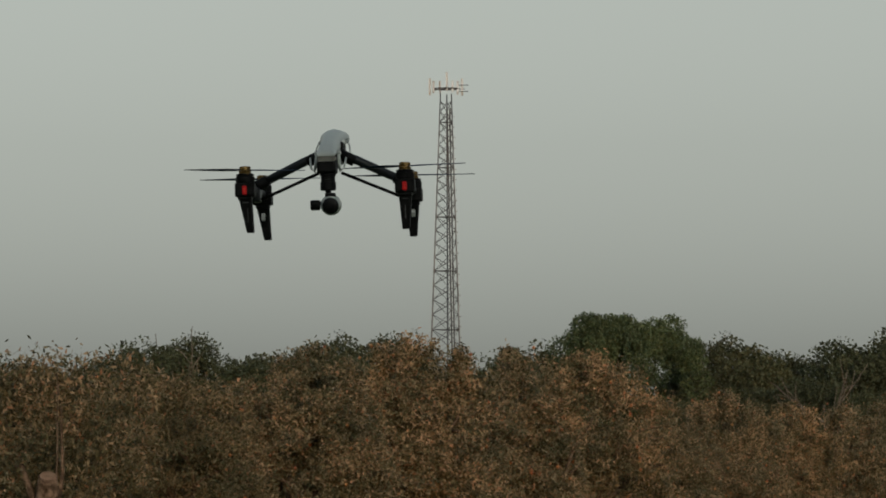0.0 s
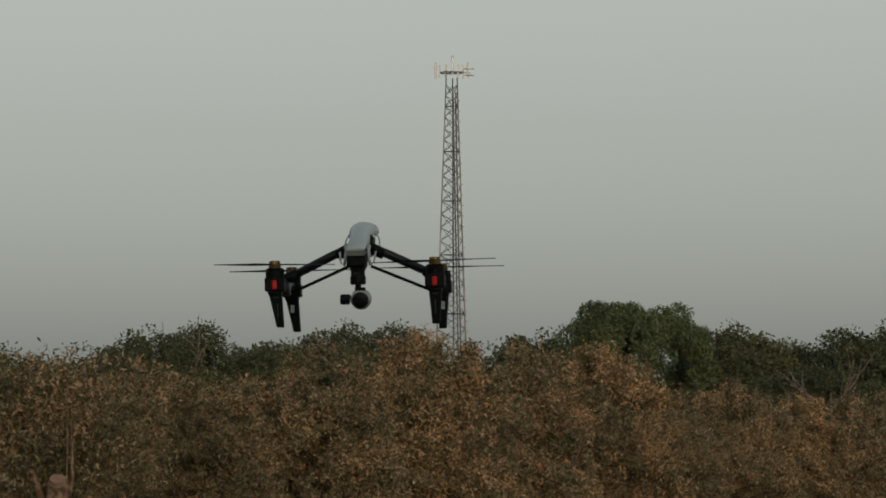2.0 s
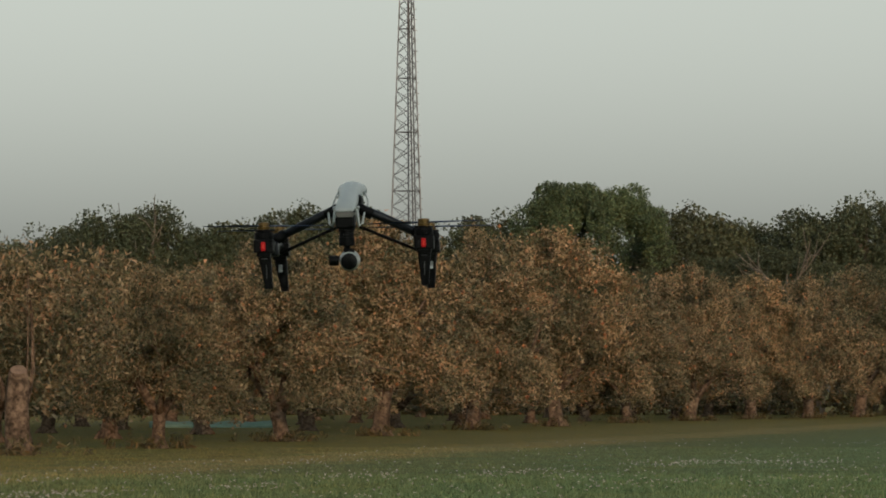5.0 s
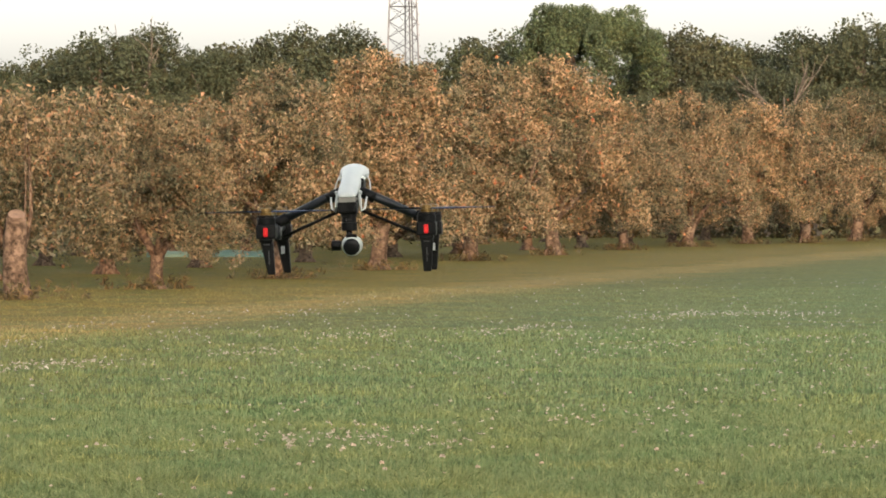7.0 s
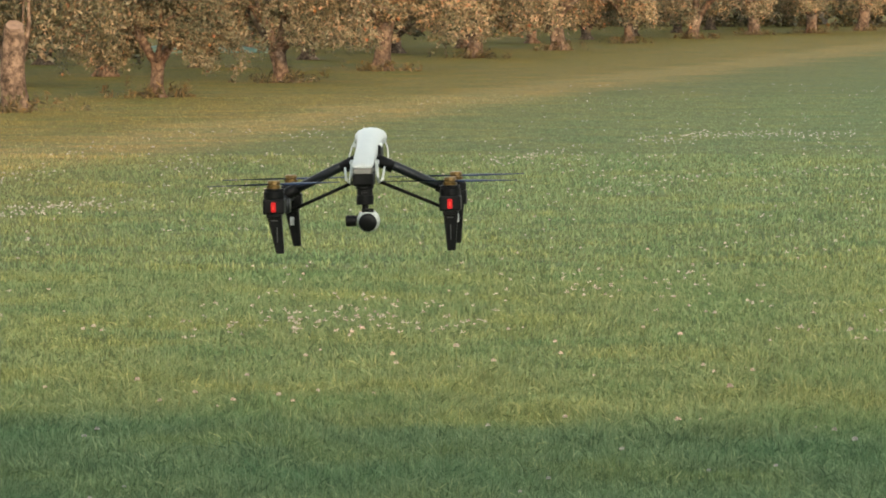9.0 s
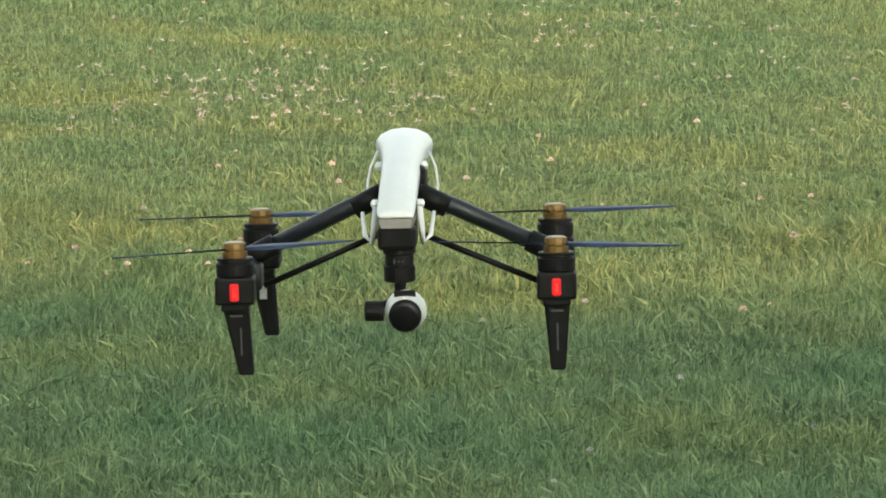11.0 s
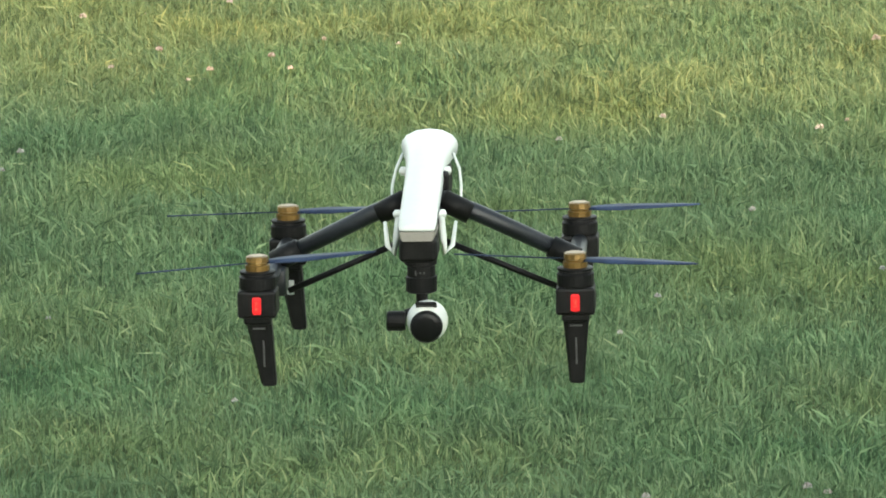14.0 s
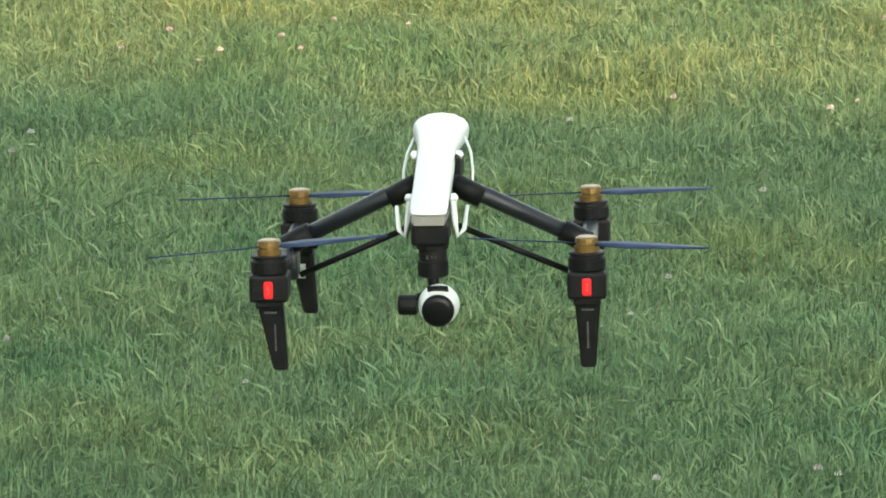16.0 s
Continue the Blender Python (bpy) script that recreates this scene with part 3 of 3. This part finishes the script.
def build_shade_caster():
    """A tall hedge shape, unseen behind the camera, added to shade the landing place."""
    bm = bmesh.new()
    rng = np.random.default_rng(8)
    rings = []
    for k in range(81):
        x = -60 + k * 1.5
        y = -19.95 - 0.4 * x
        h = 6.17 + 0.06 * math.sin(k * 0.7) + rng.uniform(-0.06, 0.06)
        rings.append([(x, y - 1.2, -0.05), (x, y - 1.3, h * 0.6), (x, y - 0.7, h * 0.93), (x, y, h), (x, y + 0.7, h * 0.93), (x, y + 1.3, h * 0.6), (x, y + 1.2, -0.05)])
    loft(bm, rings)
    tagged(link_bm("hedge", bm, SHADE_CASTER), "tall dark green hedge shape, unseen, added to shade the lawn", "hedge", kind="structure")


# ---------------------------------------------------------------- lattice tower
def build_tower():
    tower = thing("lattice_tower", (-2.85, 430, 0.0), "tall grey steel lattice mast with antenna panels on top", "tower")
    height = 35.2

    def corner(k, z):
        w = 1.95 - (1.95 - 0.5) * max(z / height, 0.0) ** 0.95
        a = (math.radians(205), math.radians(325), math.radians(85))[k]
        return Vector((math.cos(a) * w, math.sin(a) * w, z))
    for k in range(3):
        bm = bmesh.new()
        tube(bm, [corner(k, z) for z in np.linspace(-0.2, height, 9)], np.linspace(0.075, 0.05, 9), 8)
        part("leg", bm, GALVANISED, tower, "", True)
    levels = [0.0]
    while levels[-1] < height - 0.8:
        levels.append(levels[-1] + 1.55 - 0.75 * levels[-1] / height)
    for i, (a, b) in enumerate(zip(levels, levels[1:])):
        for k in range(3):
            j = (k + 1) % 3
            for p, q in ((corner(k, a), corner(j, b)), (corner(j, a), corner(k, b))):
                bm = bmesh.new()
                tube(bm, [p, q], 0.03, 4)
                part("brace", bm, GALVANISED, tower)
            if i % 4 == 0:
                bm = bmesh.new()
                tube(bm, [corner(k, a), corner(j, a)], 0.035, 4)
                part("girt", bm, GALVANISED, tower)
    for dx in (-0.1, 0.1):
        bm = bmesh.new()
        tube(bm, [corner(1, z) * 0.62 + Vector((dx - 0.1, 0, z * 0.38)) for z in np.linspace(0, height - 1.2, 7)], 0.055, 6)
        part("feeder_cable", bm, CABLE, tower, "dark cable run")
    for i in range(40):
        z = 1.0 + i * (height - 2) / 40
        bm = bmesh.new()
        box(bm, corner(1, z) + Vector((0.1, 0, 0)), (0.2, 0.03, 0.05))
        part("step_peg", bm, GALVANISED, tower)
    for z in (35.6,):
        bm = bmesh.new()
        pts = [(math.cos(a) * 1.05, math.sin(a) * 1.05, z) for a in np.linspace(0, math.tau, 13)]
        tube(bm, pts, 0.05, 5, caps=False)
        for a in (0.2, 2.3, 4.4):
            tube(bm, [(0, 0, z), (math.cos(a) * 1.5, math.sin(a) * 1.5, z)], 0.04, 5)
        part("platform_rail", bm, GALVANISED, tower)
    for x, y, z, h in ((-1.3, -0.1, 35.75, 1.35), (-1.0, -0.6, 35.7, 0.95), (0.05, -0.9, 36.1, 1.5), (0.9, -0.5, 35.65, 1.1), (1.25, 0.1, 35.75, 1.35), (-0.5, 0.8, 35.8, 1.0), (0.5, -0.8, 35.75, 0.9)):
        bm = bmesh.new()
        box(bm, (x, y, z), (0.17, 0.12, h), 0.035)
        panel = part("antenna_panel", bm, RADOME, tower, "pale upright antenna panel")
        bm = bmesh.new()
        tube(bm, [(x, y + 0.12, z - h * 0.5), (x, y + 0.12, z + h * 0.5)], 0.035, 6)
        part("mount_pipe", bm, GALVANISED, panel)
    for z in (35.9, 35.4):
        bm = bmesh.new()
        tube(bm, [(1.0, 0, z), (1.75, 0, z)], 0.035, 5)
        part("outrigger", bm, GALVANISED, tower)


# ---------------------------------------------------------------- the drone
def mirrored(points, side):
    return [(p[0] * side, p[1], p[2]) for p in points]


def build_drone():
    drone = thing("camera_drone", (0.0, 0.0, 1.345), "white and black four-rotor camera drone with its legs down, hovering", "drone")
    # the white canopy: sections from the tail to the nose (away, half width, top, bottom)
    sections = ((0.168, 0.029, 0.044, 0.030), (0.160, 0.0368, 0.055, 0.028), (0.135, 0.0388, 0.063, 0.027), (0.105, 0.0332, 0.063, 0.022), (0.07, 0.0284, 0.058, 0.014), (0.03, 0.0262, 0.050, 0.003),
                (-0.03, 0.0256, 0.033, -0.010), (-0.09, 0.0254, 0.012, -0.017), (-0.135, 0.0252, -0.006, -0.023), (-0.150, 0.0240, -0.015, -0.026), (-0.154, 0.0215, -0.019, -0.026))
    rings = []
    for y, w, top, low in sections:
        hgt = top - low
        ring = [(-w * 0.94, low), (-w, low + hgt * 0.35), (-w * 0.96, low + hgt * 0.55), (-w * 0.80, low + hgt * 0.76), (-w * 0.45, low + hgt * 0.94), (0, top),
                (w * 0.45, low + hgt * 0.94), (w * 0.80, low + hgt * 0.76), (w * 0.96, low + hgt * 0.55), (w, low + hgt * 0.35), (w * 0.94, low)]
        rings.append([Vector((x, y, z)) for x, z in ring])
    bm = bmesh.new()
    loft(bm, rings)
    canopy = part("canopy", bm, SHELL, drone, "glossy white tapered canopy", True)
    mod = canopy.modifiers.new("soft", "BEVEL")
    mod.width, mod.segments, mod.limit_method, mod.angle_limit = 0.003, 2, "ANGLE", radians(50)
    bm = bmesh.new()
    loft(bm, [[Vector((x, y, z)) for x, z in ((-w, -0.0265), (w, -0.0265), (w * 0.98, -0.033), (w * 0.86, -0.039), (-w * 0.86, -0.039), (-w * 0.98, -0.033))] for y, w in ((-0.09, 0.0250), (-0.149, 0.0240), (-0.1535, 0.0215))])
    part("nose", bm, SHELL_GREY, drone, "grey nose cover")
    bm = bmesh.new()
    box(bm, (0, 0.078, -0.002), (0.047, 0.14, 0.056), 0.008)
    box(bm, (0, 0.128, 0.026), (0.054, 0.05, 0.026), 0.008)
    box(bm, (0.004, 0.055, 0.004), (0.057, 0.085, 0.04), 0.006)
    box(bm, (0, -0.05, -0.030), (0.048, 0.16, 0.034), 0.006)
    box(bm, (0, -0.112, -0.053), (0.050, 0.07, 0.032), 0.006)
    part("fuselage", bm, BLACK, drone, "matt black lower body")
    for side in (-1, 1):
        for y, z in ((0.035, 0.022), (-0.09, -0.014)):
            bm = bmesh.new()
            lathe(bm, (side * 0.026, y, z), (side, 0, 0), ((0, 0.006), (0.0065, 0.006), (0.008, 0.0048)), 14)
            boss = part("hinge_boss", bm, SHELL, drone, "white round hinge boss")
            bm = bmesh.new()
            lathe(bm, (side * 0.0338, y, z), (side, 0, 0), ((0, 0.0032), (0.0014, 0.0028)), 10)
            part("screw", bm, SILVER, boss)
        bm = bmesh.new()
        tube(bm, mirrored([(0.034, 0.10, 0.035), (0.043, 0.085, 0.016), (0.0465, 0.06, -0.002), (0.0465, 0.04, -0.022), (0.036, 0.0, -0.03)], side), 0.0020, 8)
        part("upper_guard", bm, SHELL, drone, "thin white guard strut", True)
        bm = bmesh.new()
        tube(bm, mirrored([(0.028, -0.09, -0.014), (0.031, -0.10, -0.042), (0.034, -0.11, -0.064), (0.043, -0.10, -0.054), (0.047, -0.08, -0.026)], side), [0.0045, 0.0045, 0.0038, 0.0034, 0.0024], 8)
        part("lower_guard", bm, SHELL, drone, "white hooked guard strut", True)
        # sloping main tube and the thin rod below it
        bm = bmesh.new()
        tube(bm, mirrored([(0.022, 0.0, -0.010), (0.07, 0.0, -0.029), (0.190, 0.0, -0.086)], side), [0.0125, 0.0118, 0.0112], 18)
        arm = part("arm", bm, CARBON, drone, "dark carbon fibre tube", True)
        bm = bmesh.new()
        tube(bm, mirrored([(0.024, 0.0, -0.011), (0.062, 0.0, -0.0298)], side), 0.0150, 18)
        part("arm_sleeve", bm, BLACK, arm, "", True)
        bm = bmesh.new()
        tube(bm, mirrored([(0.168, 0.0, -0.0755), (0.204, 0.0, -0.0935)], side), 0.0150, 18)
        part("arm_socket", bm, BLACK, arm, "", True)
        bm = bmesh.new()
        tube(bm, mirrored([(0.030, -0.03, -0.062), (0.182, -0.03, -0.127)], side), 0.0043, 10)
        part("brace_rod", bm, BLACK, drone, "thin black brace rod", True)
        bm = bmesh.new()
        tube(bm, [(side * 0.204, -0.175, -0.101), (side * 0.2, 0.175, -0.101)], 0.0115, 16)
        box(bm, (side * 0.196, -0.015, -0.115), (0.022, 0.05, 0.036), 0.004)
        part("side_boom", bm, CARBON, drone, "dark carbon fibre boom", True)
        for y in (-0.185, 0.185):
            x = side * (0.208 if y < 0 else 0.2)
            bm = bmesh.new()
            lathe(bm, (x, y, -0.093), (0, 0, 1), ((0, 0.0235), (0.002, 0.0245), (0.016, 0.0245), (0.018, 0.022), (0.0195, 0.0215), (0.0205, 0.0235), (0.0235, 0.0235), (0.0245, 0.020)), 24)
            motor = part("motor", bm, BLACK, drone, "black round motor", False)
            bm = bmesh.new()
            lathe(bm, (x, y, -0.0685), (0, 0, 1), ((0, 0.016), (0.007, 0.0165), (0.008, 0.013), (0.010, 0.013), (0.011, 0.015), (0.018, 0.0145), (0.0195, 0.011)), 12)
            part("prop_nut", bm, GOLD, motor, "gold anodised propeller nut")
            turn = {(-1, -1): 25, (1, -1): 165, (-1, 1): 188, (1, 1): 8}[(side, 1 if y > 0 else -1)]
            for half in (0, 180):
                bm = bmesh.new()
                a = radians(turn + half)
                u, v = Vector((math.cos(a), math.sin(a), 0)), Vector((-math.sin(a), math.cos(a), 0))
                c = Vector((x, y, -0.0585))
                rings = []
                for s, chord, pitch in ((0.012, 0.010, 0.004), (0.03, 0.017, 0.005), (0.055, 0.0235, 0.0055), (0.09, 0.0215, 0.004), (0.13, 0.0165, 0.0025), (0.158, 0.011, 0.0015), (0.166, 0.005, 0.001)):
                    e = v * (chord * 0.5)
                    lift = Vector((0, 0, pitch * 0.5))
                    o = c + u * s
                    rings.append([o - e - lift, o + Vector((0, 0, 0.0011)), o + e + lift, o - Vector((0, 0, 0.0011))])
                loft(bm, rings)
                part("propeller_blade", bm, BLADE, motor, "smoky blue propeller blade", True)
            bm = bmesh.new()
            box(bm, (x, y, -0.111), (0.051, 0.05, 0.036), 0.004)
            box(bm, (x, y - 0.002, -0.132), (0.036, 0.038, 0.012), 0.003)
            pod = part("motor_pod", bm, BLACK, drone, "black motor mount with status lamp")
            front = -1 if y < 0 else 1
            bm = bmesh.new()
            box(bm, (x, y + front * 0.0245, -0.112), (0.0122, 0.006, 0.0235), 0.0029)
            lamp = part("status_lamp", bm, LED, pod, "lit red status lamp")
            bm = bmesh.new()
            box(bm, (x, y + front * 0.0268, -0.112), (0.0052, 0.0014, 0.0125), 0.0006)
            part("lamp_core", bm, LED_CORE, lamp)
            tilt = -side * 0.012 if side < 0 else 0.0
            bm = bmesh.new()
            loft(bm, [[Vector((x + tilt * k + dx * w, y + dy * 0.012 * (1.2 - k * 0.5), z)) for dx, dy in ((-1, -0.6), (-0.7, -1), (0.7, -1), (1, -0.6), (1, 0.6), (0.7, 1), (-0.7, 1), (-1, 0.6))]
                      for k, w, z in ((0, 0.0165, -0.135), (0.15, 0.0160, -0.145), (0.6, 0.0125, -0.186), (0.95, 0.0100, -0.219), (1.0, 0.0085, -0.222))])
            leg = part("leg", bm, BLACK, drone, "tapered black landing leg")
            if y < 0:
                bm = bmesh.new()
                box(bm, (x + tilt * 0.1, y - 0.0151, -0.144), (0.016, 0.0012, 0.0022))
                part("marking", bm, MARKING, leg)
                bm = bmesh.new()
                box(bm, (x + tilt * 0.55, y - 0.0128, -0.178), (0.0022, 0.0012, 0.036), 0, Matrix.Rotation(radians(6), 4, "X"))
                part("marking", bm, MARKING, leg)
            else:
                bm = bmesh.new()
                box(bm, (x + 0.002, y - 0.0165, -0.161), (0.010, 0.0025, 0.020), 0.001)
                part("leg_plate", bm, SILVER, leg, "worn silver plate")
    # hanging camera
    bm = bmesh.new()
    lathe(bm, (0.002, -0.118, -0.067), (0, 0, -1), ((0, 0.021), (0.008, 0.0215), (0.010, 0.0185), (0.024, 0.0185), (0.025, 0.0205), (0.044, 0.0205), (0.046, 0.018)), 24)
    mount = part("gimbal_mount", bm, BLACK, drone, "black turned camera mount")
    for dx in (-0.006, 0.0, 0.005):
        bm = bmesh.new()
        box(bm, (dx + 0.002, -0.1370, -0.0845), (0.0018, 0.0012, 0.006 if dx < -0.005 else 0.0022))
        part("marking", bm, MARKING, mount)
    bm = bmesh.new()
    tube(bm, [(0.002, -0.118, -0.111), (0.002, -0.112, -0.128), (-0.006, -0.098, -0.143), (-0.02, -0.098, -0.149)], [0.008, 0.0075, 0.008, 0.009], 12)
    part("gimbal_arm", bm, BLACK, drone, "curved black camera arm", True)
    bm = bmesh.new()
    lathe(bm, (-0.020, -0.122, -0.151), (-1, 0, 0), ((0, 0.0125), (0.004, 0.0135), (0.022, 0.0135), (0.0245, 0.012)), 20)
    part("gimbal_motor", bm, BLACK, drone, "small black side motor")
    bm = bmesh.new()
    bmesh.ops.create_uvsphere(bm, u_segments=28, v_segments=18, radius=0.0275, matrix=Matrix.Translation((0.009, -0.122, -0.151)))
    ball = part("camera_ball", bm, SHELL, drone, "round white camera housing", True)
    bm = bmesh.new()
    lathe(bm, (0.009, -0.138, -0.1545), (0, -1, -0.03), ((0, 0.0215), (0.009, 0.0215), (0.011, 0.0205)), 28)
    lens = part("lens_barrel", bm, BLACK, ball, "black lens barrel", False)
    bm = bmesh.new()
    lathe(bm, (0.009, -0.1485, -0.1548), (0, -1, -0.03), ((0, 0.0200), (0.0012, 0.0190), (0.0022, 0.012), (0.0026, 0.004)), 28)
    part("lens_glass", bm, GLASS, lens, "dark curved glass", True)
    bm = bmesh.new()
    box(bm, (0.009, -0.138, -0.1275), (0.028, 0.02, 0.0045), 0.0018, Matrix.Rotation(radians(-30), 4, "X"))
    part("vent_slot", bm, BLACK, ball, "dark slot above the lens")
    drone.matrix_basis = pose(0.0, 0.0, 1.345, 0, -1.3, -3.5)
    return drone


# ---------------------------------------------------------------- clover and weeds
def build_clover():
    rng = np.random.default_rng(14)

    def head_faces(c, r, n):
        d = rng.normal(size=(n, 3))
        d[:, 2] = np.abs(d[:, 2]) - 0.25
        d /= np.linalg.norm(d, axis=1)[:, None]
        s = np.cross(d, rng.normal(size=(n, 3)))
        s /= np.linalg.norm(s, axis=1)[:, None]
        return np.stack([c + d * r * 0.2 - s * r * 0.12, c + d * r * 0.2 + s * r * 0.12, c + d * r + s * r * 0.16, c + d * r * 1.08, c + d * r - s * r * 0.16], 1)

    kinds = []
    for _ in range(4):
        flower = thing("clover_flower", (0, 0, 0), "pale pink-white clover head standing in the lawn", "flower", "clover in the lawn")
        bm = bmesh.new()
        tube(bm, [(0, 0, -0.01), (0.008, 0.004, 0.05), (0.004, 0.0, 0.098)], 0.0018, 5)
        part("stem", bm, STEM, flower)
        soup("flower_head", head_faces(np.array([0.004, 0, 0.1]), 0.017, 60), 5, PETAL, flower)
        kinds.append(flower)
    nearby = ((-0.44, 11.92), (-0.05, 11.95), (0.24, 12.25), (0.4, 11.47), (0.25, 11.47), (-0.03, 11.44), (-0.66, 10.7), (-0.84, 9.65), (-0.97, 9.38), (-0.93, 10.52), (-1.11, 10.29), (-0.67, 9.27), (0.83, 10.9), (1.32, 11.31), (1.35, 10.96), (1.52, 11.0), (1.52, 11.38), (0.71, 12.14), (1.36, 9.78), (0.83, 6.95), (-0.34, 9.98), (0.44, 5.44), (-0.43, 9.37), (0.54, 5.83), (-0.9, 5.6), (-0.99, 5.13), (0.44, 3.73), (0.77, 3.78), (0.81, 3.78), (-0.43, 4.7), (0.35, 8.05), (-0.73, 9.19))
    beyond = ((-1.78, 15.66), (-1.57, 13.93), (-1.52, 13.93), (-1.13, 7.82), (-1.16, 7.55), (-0.39, 12.62), (-0.21, 13.66), (-0.26, 13.66), (1.61, 8.16), (1.66, 7.82), (1.69, 7.22), (1.35, 6.3), (1.11, 6.21), (1.18, 8.41), (1.08, 8.16), (-0.49, 9.53), (0.51, 16.48), (1.56, 15.24), (2.13, 16.16), (1.73, 13.28), (-1.49, 10.13), (-0.11, 9.93), (0.65, 8.41), (0.33, 14.48))
    x, y = scatter(rng, 24, 12.0, 24.0, 0.8, 15.5)
    spots = [*nearby, *beyond, *zip(x, y)]
    for i, (across, away) in enumerate(spots):
        m = pose(across, away, 0, 0, 0, rng.uniform(0, 360)) @ Matrix.Diagonal((*[rng.uniform(0.6, 0.95)] * 3, 1))
        if i < 4:
            kinds[i].matrix_basis = m
        else:
            copy_thing(kinds[i % 4], m)
    # drifts too many to count, in bands along the lawn
    x, y = scatter(rng, 70000, 13.0, 75.0, 1.1)
    s = 0.985 * x - 0.174 * y + 15.76
    drift = np.array([noise.noise(Vector((a * 0.9, b * 0.25, 2.0))) for a, b in zip(x, y)])
    streak = np.interp(x, (-3.2, -2.0, -0.3, 1.5, 3.0), (26.5, 28.8, 33.0, 42.0, 47.0))
    chance = 0.016 + 0.6 * np.exp(-((y - streak) / 0.9) ** 2) + 0.3 * np.exp(-((y - 47.5) / 1.0) ** 2) * ((x > -3.2) & (x < -1.1))
    chance += 0.14 * np.exp(-((x + 0.1) / 0.7) ** 2 - ((y - 14.2) / 1.6) ** 2)
    chance += 0.05 * np.exp(-((x - 0.7) / 1.0) ** 2) * (y < 20) + 0.06 * np.exp(-((y - 36.0) / 5.0) ** 2)
    chance = np.where(s > 4.9, chance * (0.5 + 1.6 * np.clip(drift, -0.3, 1)), 0)
    keep = rng.uniform(0, 1, len(x)) < chance
    faces = [head_faces(np.array([a, b, rng.uniform(0.06, 0.1)]), 0.014, 8) for a, b in zip(x[keep], y[keep])]
    tagged(soup("clover_drift", np.concatenate(faces), 5, PETAL), "drifts of pale clover flowers in the lawn", "flowers", kind="stuff")


build_ground()
build_shade_caster()
build_tower()
build_woods()
build_far_shade()
build_orchard()
build_drone()
build_clover()
build_grass()
